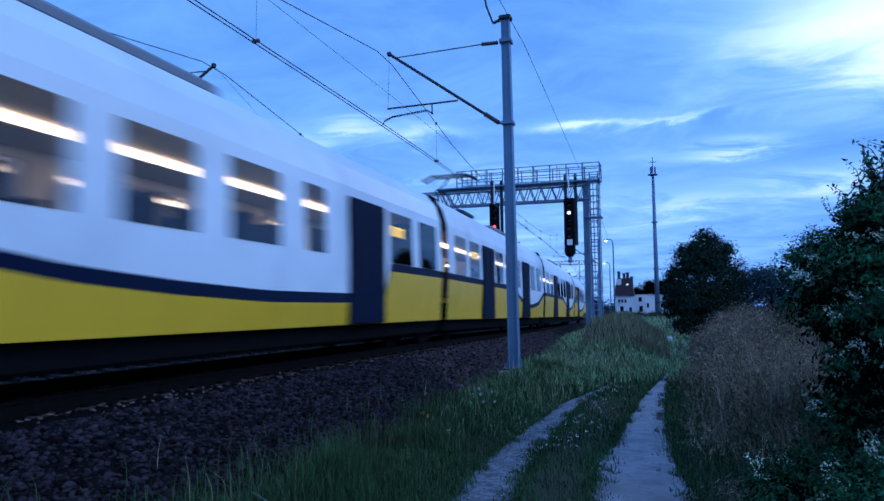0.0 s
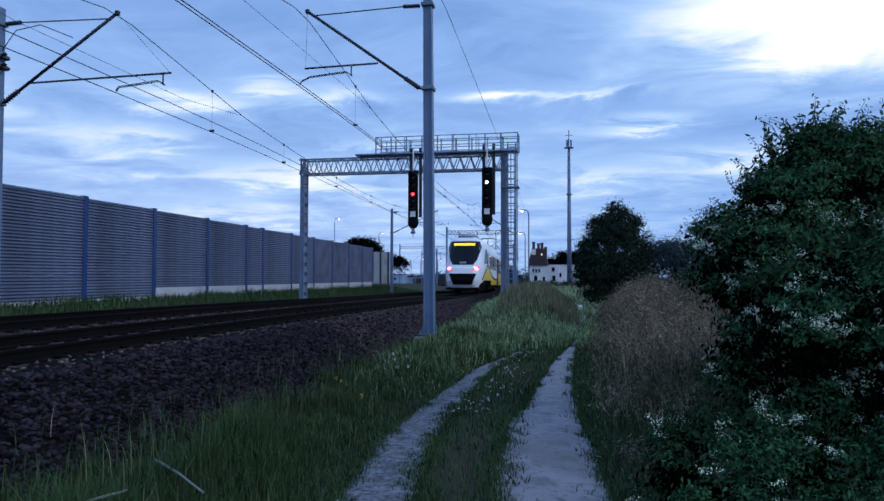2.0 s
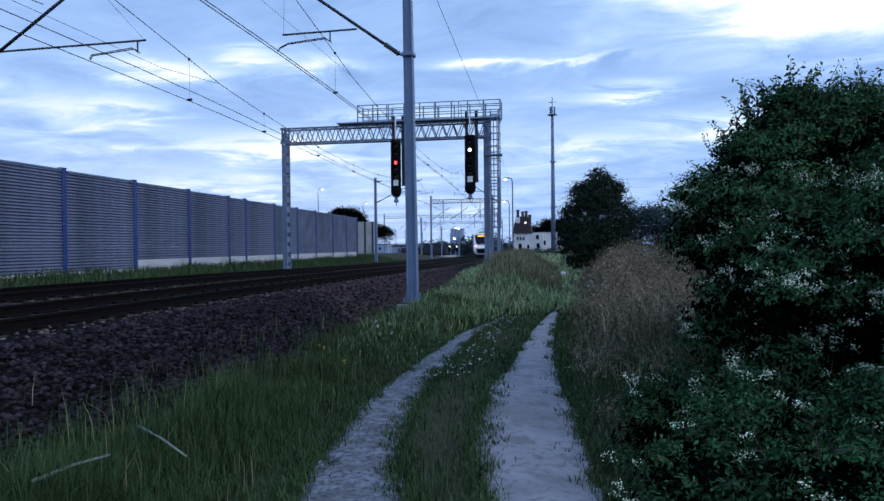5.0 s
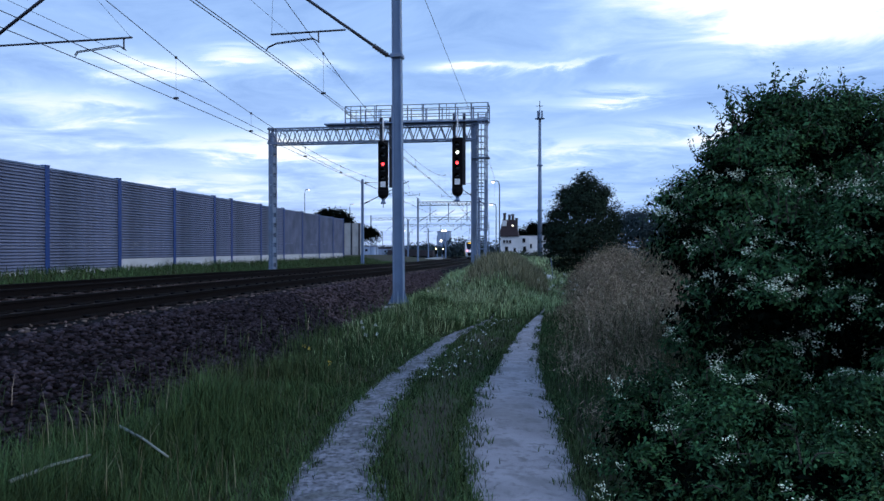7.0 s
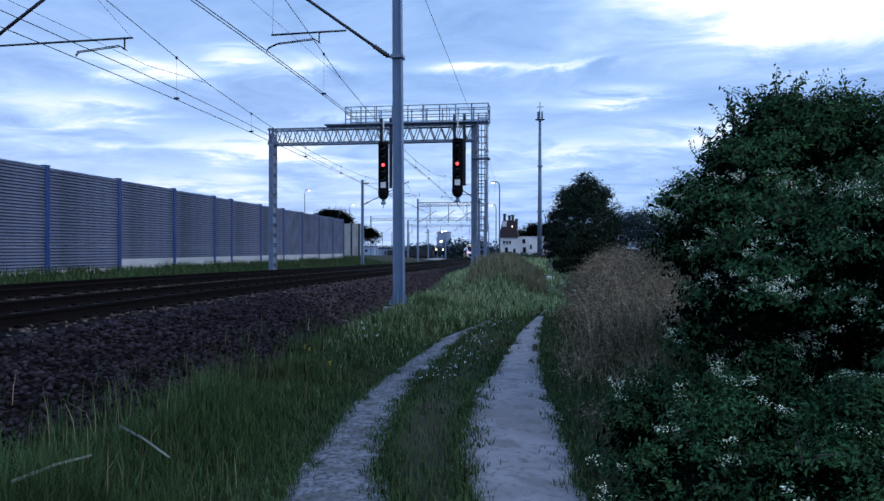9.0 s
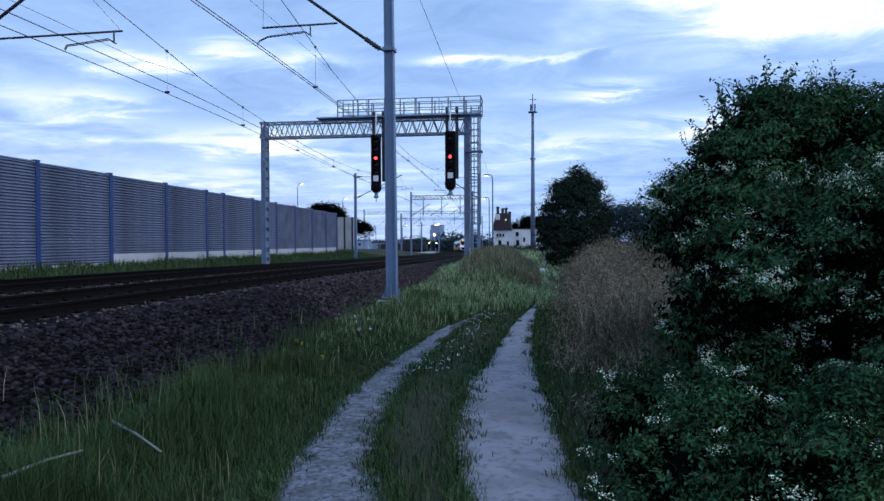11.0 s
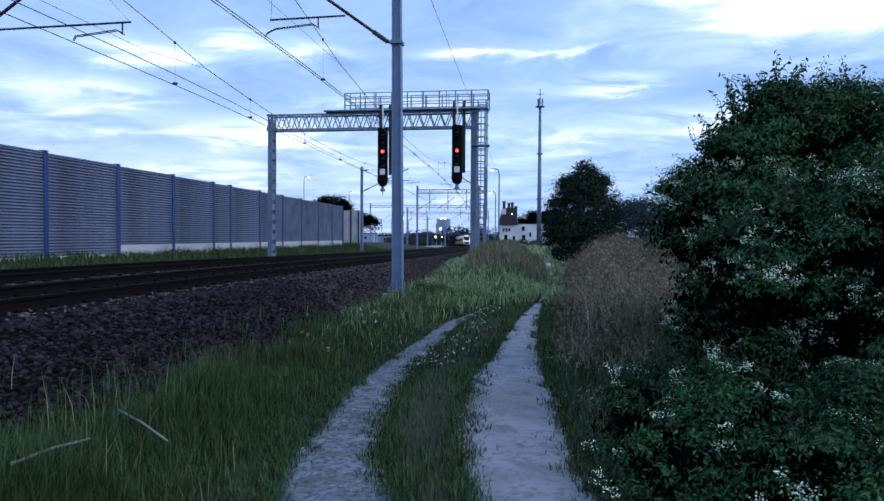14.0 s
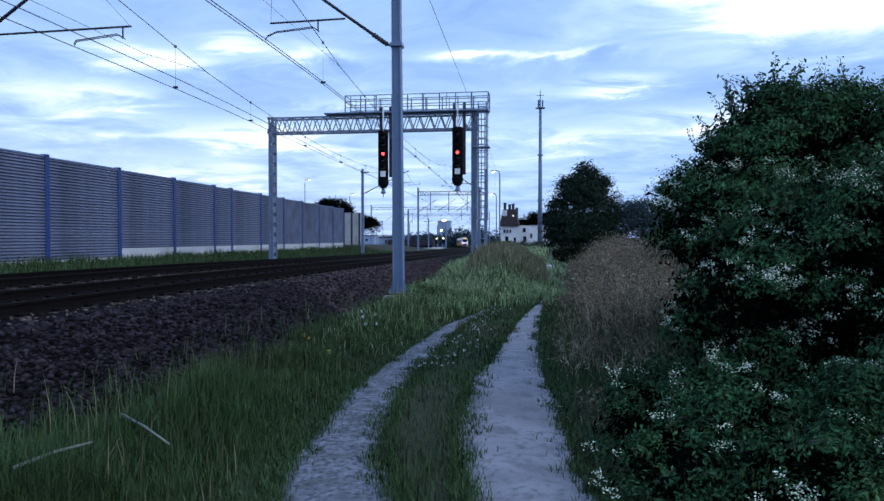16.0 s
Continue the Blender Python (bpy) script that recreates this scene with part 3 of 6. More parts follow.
    d = (tip - a).normalized()
    insulator(t, a, a + d * 0.45, 0.07)
    tube_part("cantilever_tube", [a + d * 0.42, tip + d * 0.06], 0.037, STEEL_DARK, t)
    hook = Mesh()
    hook.tube([(px, 0, zz(lowz)), a], 0.03, 6)
    part("hinge", hook, [STEEL_DARK], t)
    tube_part("registration_tube", [(X(jx), 0, zz(jz)), (X(regx), 0, zz(regz))], 0.024, STEEL_DARK, t)
    cap = Mesh()
    cap.box(tip, (0.10, 0.10, 0.12), None, 0, 0.02)
    part("saddle", cap, [STEEL_DARK], t)
    dr = Mesh()
    dz = zz(regz) + (zz(jz) - zz(regz)) * (dropx - regx) / (jx - regx)
    dr.tube([(X(dropx), 0, dz), (X(dropx), 0, dz - 0.26)], 0.018, 6)
    part("drop_bracket", dr, [STEEL_DARK], t)
    sg = math.copysign(1, stx - dropx)
    for off in (0.0, 0.09):
        p0, p1 = Vector((X(dropx), off, dz - 0.25)), Vector((X(stx) + sg * off * 0.5, off, zz(stz)))
        tube_part("steady_arm", [p0, p0 + Vector((sg * 0.14, 0, 0.10)), Vector((p1.x - sg * 0.28, off, p0.z + 0.02)), Vector((p1.x - sg * 0.06, off, p1.z + 0.09)), p1], 0.012, STEEL_DARK, t)
    tube_part("hanger_wire", [tip, (X(regx) - 0.02 * s, 0, zz(regz))], 0.004, WIRE, t, n=4)
    return t


NEAR_Y, FAR_Y = 16.5, 14.4
SUP1 = [(-44, 5.0), (NEAR_Y, 0), (62, 0), (126, 0), (186, 0), (246, 0), (306, 0)]
SUP2 = [(-46, 5.0), (FAR_Y, 0), (60, 0), (126, 0), (186, 0), (246, 0), (306, 0)]


def wire_curve(fn, y0, y1, r, name, label, step=4.0, parent=None):
    n = max(2, int((y1 - y0) / step) + 1)
    m = Mesh()
    m.tube([fn(y) for y in np.linspace(y0, y1, n)], r, 5)
    ob = part(name, m, [WIRE], parent, label, True)
    return ob


def build_wires():
    for k, (axis, ys, zc, zm, stag) in enumerate(((-6.7, [s[0] for s in SUP1], 6.52, 8.33, 1), (AXIS2, [s[0] for s in SUP2], 6.03, 7.80, -1))):
        t = thing("overhead_line", pose(0, 0, 0), "overhead line of a carrying wire with droppers and twin contact wires", "overhead wire", "overhead lines")

        offs = ([0.1, -0.1, -0.45, 0.2, -0.2, 0.2, -0.2], [0.5, 0.06, -0.5, 0.2, -0.2, 0.2, -0.2])[k]

        def off(y):
            return float(np.interp(y, ys, offs))

        def wire_z(y):
            return zc - 0.22 * float(smoothstep(17, 40, y))

        def messenger(y):
            j = max(0, min(len(ys) - 2, int(np.searchsorted(ys, y)) - 1))
            span = ys[j + 1] - ys[j]
            d = min(y - ys[j], ys[j + 1] - y)
            f = min(1.0, max(0.0, (d - 6.5) / (span / 2 - 6.5)))
            x, yy = track_point(axis + off(y), y)
            return (x, yy, zm + 0.09 - min(d, 6.5) / 6.5 * 0.95 - 0.75 * (1 - (1 - f) ** 2))

        for d in (-0.05, 0.05):
            lift = 0.28 if k == 1 and d > 0 else 0.0
            wire_curve(lambda y: (track_point(axis + off(y) + d, y)[0], y, wire_z(y) + lift * (1 - float(smoothstep(15, 44, y)))), -44, 300, 0.011, "contact_wire", "", 3, t)
        wire_curve(messenger, -44, 300, 0.011, "carrying_wire", "", 1.0, t)
        for j in range(len(ys) - 1):
            for f in (0.10, 0.22, 0.36, 0.5, 0.64, 0.78, 0.9):
                y = ys[j] + f * (ys[j + 1] - ys[j])
                if y < 0 or y > 130:
                    continue
                a = messenger(y)
                m = Mesh()
                m.tube([a, (a[0], a[1], wire_z(y))], 0.004, 4)
                m.box((a[0], a[1], wire_z(y) + 0.02), (0.14, 0.05, 0.06))
                m.box((a[0], a[1], a[2]), (0.05, 0.07, 0.07))
                part("dropper", m, [WIRE], t)
        # auxiliary stitch wire beside the support
        for j in (1, 2):
            y = ys[j]
            m = Mesh()
            m.tube([messenger(y + d) if abs(d) > 6.4 else (track_point(axis + off(y + d), y + d)[0], y + d, zm - (0.86 if k == 0 else 1.2)) for d in (-6.5, -3, 0, 3, 6.5)], 0.006, 4)
            part("stitch_wire", m, [WIRE], t)
    e = tagged(wire_curve(lambda y: (float(-3.35 - dev(y) * 0.9), y, 8.85 - 0.9 * 4 * (((y - 16.5) / 55) % 1) * (1 - ((y - 16.5) / 55) % 1)), -38.5, 126.5, 0.008, "earth_wire", ""), "thin earth wire strung along the mast tops", "overhead wire")
    return e


def build_masts():
    catenary_mast(-3.5, NEAR_Y, 0.33, 9.0, -0.06, -1, 0.25, "grey steel catenary mast with a cantilever over the near track",
                  (-6.66, 8.42, 8.36, 6.30, -4.82, 7.0, -6.72, 6.97, -5.5, -6.85, 6.58))
    m = catenary_mast(-13.68, FAR_Y, 0.45, 8.2, 0.0, 1, 0.23, "grey steel catenary mast with cantilever and yellow mark",
                      (-10.5, 7.86, 7.80, 5.88, -12.75, 6.33, -9.1, 6.38, -9.3, -10.5, 6.04))
    ym = Mesh()
    ym.box((0, -0.118, 1.75), (0.15, 0.012, 0.32))
    part("number_mark", ym, [YELLOWMARK], m, "yellow painted mark")
    coll = Mesh()
    for dz in (6.3, 6.55):
        coll.box((0, 0, dz), (0.40, 0.36, 0.10), None, 0, 0.03)
        for sx in (-0.22, 0.22):
            coll.lathe([(0.03, dz - 0.09), (0.06, dz - 0.05), (0.03, dz), (0.06, dz + 0.05), (0.03, dz + 0.09)], (sx, -0.05, 0), n=8)
    part("feeder_bracket", coll, [INSUL], m, "dark clamp ring with small insulators")
    tube_part("jumper_cable", [(0.1, 0, 6.7), (0.2, 0.3, 7.3), (0.45, 0.8, 7.6), (0.9, 1.4, 7.45)], 0.012, STEEL_DARK, m)
    # arm at the top of the near mast that carries the earth wire
    arm = thing("earth_wire_bracket", pose(-3.56, NEAR_Y, 8.98), "dark bracket with an insulator on a mast head", "bracket")
    am = Mesh()
    am.box((0.0, 0, -0.02), (0.30, 0.28, 0.10), None, 0, 0.02)
    part("clamp", am, [STEEL_DARK], arm)
    tube_part("bent_arm", [(-0.1, 0, 0), (-0.32, 0, -0.1), (-0.48, 0, 0.35), (-0.55, 0, 0.75)], 0.025, STEEL_DARK, arm)
    insulator(arm, (-0.32, 0, -0.1), (-0.1, 0, -0.04), 0.05)
    # masts further along the line
    for u, y, s, lab in ((-3.85, 62, -1, "grey catenary mast beside the curving track"), (-14.7, 60, 1, "grey catenary mast beside the far track")):
        ax = AXIS1 if s < 0 else AXIS2
        x, _ = track_point(u, y)
        xa, _ = track_point(ax, y)
        catenary_mast(x, y, 0.5 - (float(fall(y)) if s < 0 else 0.3), 7.75, 0, s, 0.24, lab, (xa, 7.5, 7.45, 5.6, xa - s * 1.7, 6.5, xa + s * 0.15, 6.5, xa + s * 1.0, xa, 6.2))


def lattice_truss(parent, x0, x1, y, z0, z1, depth, r, bays, mat):
    """Two-plane truss between x0 and x1."""
    for yy in (y - depth / 2, y + depth / 2):
        for z in (z0, z1):
            m = Mesh()
            m.box(((x0 + x1) / 2, yy, z), (abs(x1 - x0), r * 2.2, r * 2.2))
            part("chord", m, [mat], parent)
        for i in range(bays):
            a, b = x0 + (x1 - x0) * i / bays, x0 + (x1 - x0) * (i + 1) / bays
            mid = (a + b) / 2
            for p, q in (((a, yy, z0), (mid, yy, z1)), ((mid, yy, z1), (b, yy, z0))):
                tube_part("brace", [p, q], r * 0.75, mat, parent, n=5)
    for i in range(0, bays + 1, 2):
        a = x0 + (x1 - x0) * i / bays
        tube_part("cross_brace", [(a, y - depth / 2, z1), (a, y + depth / 2, z1)], r * 0.7, mat, parent, n=5)


def railway_signal(x, y, top, lit, label):
    """A long black colour-light head hung under the gantry."""
    t = thing("railway_signal", pose(x, y, top), label, "railway signal", "railway signals")
    b = Mesh()
    b.box((0, 0, -1.22), (0.50, 0.10, 2.45), None, 0, 0.05)
    b.lathe([(0.02, -2.78), (0.16, -2.74), (0.25, -2.6), (0.27, -2.42), (0.25, -2.36)], n=14)
    part("head", b, [BLACK], t)
    bx = Mesh()
    bx.box((0, 0.22, -1.25), (0.34, 0.32, 2.2), None, 0, 0.03)
    part("lamp_box", bx, [STEEL_DARK], t)
    pole = Mesh()
    for sx in (-0.2, 0.27):
        pole.box((sx, 0.42, -0.5), (0.14, 0.09, 3.4))
    part("hanger", pole, [STEEL_DARK], t)
    hat = Mesh()
    hat.tube([(0, 0, 0), (0, 0, 1.05)], 0.035, 8)
    part("sight_rod", hat, [WHITE], t, "white rod above the signal head")
    foot = Mesh()
    foot.lathe([(0.11, -3.02), (0.13, -2.95), (0.07, -2.85), (0.11, -2.78)], n=10)
    foot.tube([(0, 0, -3.02), (0, 0, -3.2)], 0.02, 6)
    part("cable_gland", foot, [STEEL_GREY], t)
    pl = Mesh()
    pl.box((0, -0.06, -2.08), (0.25, 0.02, 0.27), None, 0, 0.004)
    part("plate", pl, [WHITE], t, "small white identification plate")
    hood = Mesh()
    n = 12
    for i in range(n):
        a0, a1 = math.pi * i / n, math.pi * (i + 1) / n
        for r in (0.125, 0.118):
            hood.face([(r * math.cos(a0), -0.05, r * math.sin(a0)), (r * math.cos(a1), -0.05, r * math.sin(a1)), (r * math.cos(a1), -0.30, r * math.sin(a1)), (r * math.cos(a0), -0.30, r * math.sin(a0))])
    hd = hood.data("hood", BLACK)
    ln = Mesh()
    ln.lathe([(0.105, -0.05), (0.095, -0.065), (0.03, -0.075)], axis="y", n=16)
    ld = ln.data("lens", LENS)
    for k in range(5):
        z = -0.32 - 0.37 * k
        part("hood", hd, None, t, at=pose(0, 0, z))
        part("lens", ld, None, t, at=pose(0, 0, z))
    lm = Mesh()
    lm.lathe([(0.075, -0.072), (0.07, -0.085), (0.04, -0.10)], axis="y", n=16)
    made = {}
    for key, (z, mat) in lit.items():
        made[key] = part("lit_lens", lm.data("lit_lens", mat), None, t, f"glowing {key} lens", at=pose(0, 0, z))
    return t, made


def build_gantry():
    y = 33.5
    t = thing("signal_gantry", pose(0, y, 0.4), "grey steel signal gantry across both tracks with railed walkway and ladder", "signal gantry")
    dz = -0.4
    mat = GALV
    for x, w in ((-13.55, 0.15), (-3.40, 0.18)):
        for sx in (-1, 1):
            for sy in (-1, 1):
                m = Mesh()
                m.box((x + sx * w / 2, sy * 0.25, 3.55), (0.07, 0.07, 7.5))
                part("leg", m, [mat], t)
        if x > -5:
            for sy in (-0.25, 0.25):
                m = Mesh()
                m.box((x, sy * 1.02, 3.55), (w - 0.07, 0.014, 7.5))
                part("leg_plate", m, [mat], t)
            for i in range(19):
                tube_part("diagonal", [(x + w / 2, -0.25, 0.2 + i * 0.38), (x + w / 2, 0.25, 0.58 + i * 0.38)], 0.014, mat, t, n=5)
        for i in range(14 if x < -5 else 0):
            z = 0.2 + i * 0.5
            for dx, dy, sx, sy, sz in ((0, -0.25, w, 0.012, 0.485), (0, 0.25, w, 0.012, 0.485), (-w / 2, 0, 0.012, 0.5, 0.3), (w / 2, 0, 0.012, 0.5, 0.3)):
                m = Mesh()
                m.box((x + dx, dy, z), (sx, sy, sz))
                part("batten", m, [mat], t)
        m = Mesh()
        m.box((x, 0, -0.1), (0.7, 0.9, 0.5), None, 0, 0.03)
        part("footing", m, [CONCRETE], t, "concrete footing")
    lattice_truss(t, -13.7, -3.2, 0, 6.90 + dz, 7.62 + dz, 0.6, 0.035, 20, mat)
    deck = Mesh()
    deck.box((-6.7, -0.1, 7.74 + dz), (8.0, 0.9, 0.06))
    part("walkway", deck, [STEEL_GREY], t)
    for yy in (-0.55, 0.4):
        for z in (8.56, 8.28, 7.98):
            m = Mesh()
            m.box((-6.17, yy, z + dz), (6.95, 0.035, 0.035))
            part("handrail", m, [mat], t)
        for i in range(10):
            m = Mesh()
            m.box((-9.63 + i * 0.77, yy, 8.16 + dz), (0.05, 0.05, 0.82))
            part("rail_post", m, [mat], t)
        for i in range(6):
            m = Mesh()
            m.box((-9.35 + i * 1.17, yy, 8.15 + dz), (0.03, 0.03, 0.78))
            part("rail_bar", m, [mat], t)
    for x in (-9.63, -2.7):
        for z in (8.56, 8.28):
            m = Mesh()
            m.box((x, -0.08, z + dz), (0.035, 0.95, 0.035))
            part("handrail", m, [mat], t)
    # caged ladder beside the right leg
    for x in (-3.2, -2.82):
        m = Mesh()
        m.box((x, -0.1, 4.35 + dz), (0.06, 0.05, 7.6))
        part("ladder_rail", m, [mat], t)
    for i in range(25):
        m = Mesh()
        m.tube([(-3.2, -0.1, 0.75 + i * 0.3 + dz), (-2.82, -0.1, 0.75 + i * 0.3 + dz)], 0.028, 5)
        part("rung", m, [mat], t)
    for i in range(9):
        z = 2.6 + i * 0.62 + dz
        m = Mesh()
        pts = [(-3.0 + 0.31 * math.cos(a), -0.1 - 0.60 * math.sin(a), z) for a in np.linspace(0, math.pi, 9)]
        m.tube(pts, 0.018, 5)
        part("cage_hoop", m, [mat], t)
    for a in (0.5, 1.05, 1.57, 2.1, 2.65):
        m = Mesh()
        m.box((-3.0 + 0.31 * math.cos(a), -0.1 - 0.60 * math.sin(a), 5.1 + dz), (0.04, 0.012, 5.2))
        part("cage_strip", m, [mat], t)
    m = Mesh()
    m.box((-3.05, -0.1, 6.0 + dz), (0.8, 0.7, 0.05))
    part("rest_platform", m, [STEEL_GREY], t)
    tube_part("cable_conduit", [(-3.28, -0.34, 1.0), (-3.25, -0.4, 0.55), (-3.0, -0.5, 0.30), (-2.6, -0.6, 0.12)], 0.045, STEEL_GREY, t, "bent cable conduit at the leg's foot")
    s1, _ = railway_signal(-7.70, y - 0.75, 6.82, {"red": (-1.12, SIG_RED)}, "black railway signal hung from the gantry, showing red")
    s2, lamps = railway_signal(-4.12, y - 0.75, 6.90, {"green": (-0.70, SIG_GREEN), "red": (-1.20, SIG_RED)}, "black railway signal hung from the gantry, changing from green to red")
    # both lenses always glow; this added disc hides one at a time
    sh = Mesh()
    sh.lathe([(0.125, -0.16), (0.125, -0.17)], axis="y", n=16)
    return part("shutter", sh, [BLACK], s2, "black disc added to hide one of the two glowing lenses")


# ---- noise wall ----
WALL_X = -20.6
POSTS = [6.4, 11.4, 16.4, 21.4, 26.4, 31.4, 36.5, 41.3, 43.7, 48.5, 53, 57.3, 61.8, 66, 69.5]


def build_noise_wall():
    t = thing("noise_barrier", pose(WALL_X, 0, 0), "long grey louvred noise barrier with blue steel posts on a pale plinth", "noise barrier", "", "structure")
    cache = {}
    for i, y in enumerate(POSTS):
        zt = 5.15 - 0.0102 * (y - 16)
        m = Mesh()
        for s in (-0.085, 0.085):
            m.box((s, 0, zt / 2 + 0.15), (0.016, 0.27, zt - 0.1))
        m.box((0, 0, zt / 2 + 0.15), (0.16, 0.012, zt - 0.1))
        m.box((0, 0, zt + 0.1), (0.22, 0.30, 0.02))
        part("post", m, [POSTBLUE], t, at=pose(0, y, 0))
        if i + 1 == len(POSTS):
            break
        y1 = POSTS[i + 1]
        ln, mid = y1 - y - 0.06, (y + y1) / 2
        base = 0.75 if y < 31 else 1.17
        ztm = zt - 0.05
        pm = Mesh()
        pm.box((0, 0, (base + 0.3) / 2), (0.14, ln, base - 0.3), None, 0, 0.01)
        part("plinth", pm, [PLINTH], t, "pale concrete plinth", at=pose(0, mid, 0))
        n = max(3, round((ztm - base) / 0.128))
        h = (ztm - base) / n
        key = (round(ln, 2), round(h, 4))
        if key not in cache:
            lm = Mesh()
            lm.box((0, 0, h / 2), (0.05, ln, h * 0.99))
            lm.face([(0.03, -ln / 2, h * 0.12), (0.03, ln / 2, h * 0.12), (0.085, ln / 2, h * 0.42), (0.085, -ln / 2, h * 0.42)])
            lm.face([(0.085, -ln / 2, h * 0.42), (0.085, ln / 2, h * 0.42), (0.08, ln / 2, h * 0.58), (0.08, -ln / 2, h * 0.58)])
            lm.face([(0.08, -ln / 2, h * 0.58), (0.08, ln / 2, h * 0.58), (0.03, ln / 2, h * 0.97), (0.03, -ln / 2, h * 0.97)])
            cache[key] = lm.data("slat", WALLPANEL)
        if y < 49:
            for k in range(n):
                part("slat", cache[key], None, t, at=pose(0, mid, base + k * h))
        else:
            jm = Mesh()
            for k in range(n):
                jm.box((0, mid, base + (k + 0.5) * h), (0.06, ln, h * 0.98))
                jm.box((0.05, mid, base + (k + 0.5) * h), (0.05, ln, h * 0.5))
            part("panel", jm, [WALLPANEL], t)
        cm = Mesh()
        cm.box((0, mid, ztm + 0.03), (0.16, ln, 0.06))
        part("coping", cm, [STEEL_GREY], t)


# ---- vegetation ----
def blades(P, H, W, bend):
    """Bent grass blades: five corners each, as three triangles."""
    n = len(P)
    a = rng.uniform(0, 6.283, n)
    d = np.stack([np.cos(a), np.sin(a), np.zeros(n)], -1)
    q = np.stack([-np.sin(a), np.cos(a), np.zeros(n)], -1)
    up = np.array([0, 0, 1.0])
    H, W, bend = H[:, None], W[:, None], bend[:, None]
    b0, b1 = P - q * W, P + q * W
    m = P + up * H * 0.55 + d * bend * H * 0.25
    m0, m1 = m - q * W * 0.75, m + q * W * 0.75
    tip = P + up * H * (1 - 0.25 * bend) + d * bend * H * 0.85
    V = np.stack([b0, b1, m0, m1, tip], 1).reshape(-1, 3)
    k = np.arange(n)[:, None] * 5
    F = np.concatenate([k + [0, 1, 3], k + [0, 3, 2], k + [2, 3, 4]], 0)
    return V, F


def in_rut(x, y, grow=0.0):
    r = np.abs(x - np.interp(y, *np.array(RUT_R).T)) < np.interp(y, *np.array(WID_R).T) + grow
    l = np.abs(x - np.interp(y, *np.array(RUT_L).T)) < np.interp(y, *np.array(WID_L).T) + grow
    return r | l


def lump(x, y, s, seed):
    return np.array([noise.noise(Vector((float(a) * s, float(b) * s, seed))) for a, b in zip(x, y)])


def build_grass():
    def field(name, n, x0, x1, y0, y1, hfun, mat, label, keep=None, width=0.0024):
        # denser towards the camera
        y = y0 + (y1 - y0) * rng.random(n) ** 1.7
        x = rng.uniform(x0, x1, n)
        ok = ~in_rut(x, y, 0.03)
        if keep is not None:
            ok &= keep(x, y)
        x, y = x[ok], y[ok]
        H = hfun(x, y) * rng.uniform(0.45, 1.15, len(x))
        V, F = blades(np.stack([x, y, height(x, y) - 0.01], -1), H, rng.uniform(0.6, 1.3, len(x)) * width * (1 + y / 13), rng.uniform(0.1, 0.9, len(x)))
        return V, F

    def join(list_of):
        V, F, n = [], [], 0
        for v, f in list_of:
            V.append(v)
            F.append(f + n)
            n += len(v)
        return np.concatenate(V), np.concatenate(F)

    edge = lambda x, y: np.abs(x - np.interp(y, *np.array(RUT_L).T)) - np.interp(y, *np.array(WID_L).T)
    verge_h = lambda x, y: 0.05 + 0.40 * np.clip(edge(x, y) / 1.2, 0, 1) * np.clip((x + dev(y) + 3.9) / 0.7, 0.45, 1) * (0.75 + 0.9 * lump(x, y, 0.8, 2.0) + 0.5 * lump(x, y, 2.3, 4.0))
    left = lambda x, y: (x < np.interp(y, *np.array(RUT_L).T)) & (x + dev(y) > -3.62 - 0.30 * smoothstep(8, 18, y) + 0.45 * lump(x, y, 0.9, 5.0))
    mid = lambda x, y: (x > np.interp(y, *np.array(RUT_L).T)) & (x < np.interp(y, *np.array(RUT_R).T))
    right = lambda x, y: x > np.interp(y, *np.array(RUT_R).T)
    V, F = join([field("", 125000, -4.6, -1.0, 3.2, 18, verge_h, GRASS, "", left),
                 field("", 15000, -4.8, 0.6, 14, 22, lambda x, y: 0.35 + 0.25 * lump(x, y, 0.6, 2.0), GRASS, "", lambda x, y: (x + dev(y) > -3.75) & (x < 0.6) & (left(x, y) | (y > 17)), 0.0035),
                 field("", 36000, -2.2, 0.3, 3.2, 22, lambda x, y: 0.13 + 0.09 * lump(x, y, 1.4, 3.0), GRASS, "", mid),
                 field("", 15000, -0.4, 1.2, 3.2, 24, lambda x, y: 0.06 + 0.10 * smoothstep(6, 9, y) + 0.06 * lump(x, y, 1.2, 4.0), GRASS, "", right)])
    bulk("grass", V, F, GRASS, None, "tall wild green grass on the verge beside the field track", "grass", "stuff")
    # paler grass on the low mound and the verge further along
    V, F = join([field("", 14000, -4.6, -1.2, 9, 17, lambda x, y: verge_h(x, y) * 1.1, None, "", lambda x, y: left(x, y) & (rng.random(len(x)) < smoothstep(9, 15, y)), 0.0028),
                 field("", 19000, -4.8, 0.6, 13, 20, lambda x, y: 0.35 + 0.25 * lump(x, y, 0.6, 2.0), None, "", lambda x, y: (x + dev(y) > -3.75) & (x < 0.6) & (left(x, y) | (y > 17)) & (rng.random(len(x)) < smoothstep(13, 17, y)), 0.0035),
                 field("", 42000, -4.6, 0.9, 18, 46, lambda x, y: 0.34 + 0.28 * lump(x, y, 0.6, 2.0), None, "", lambda x, y: x + dev(y) > -3.5, 0.0045),
                 field("", 16000, -8.0, 4.5, 40, 74, lambda x, y: 0.35 + 0.2 * lump(x, y, 0.4, 2.0), None, "", lambda x, y: x + dev(y) > -3.6, 0.007)])
    bulk("mound_grass", V, F, GRASS_PALE, None, "pale green grass on a low mound and the farther verge", "grass", "stuff")
    # straw-coloured stalks among the green
    n = 1000
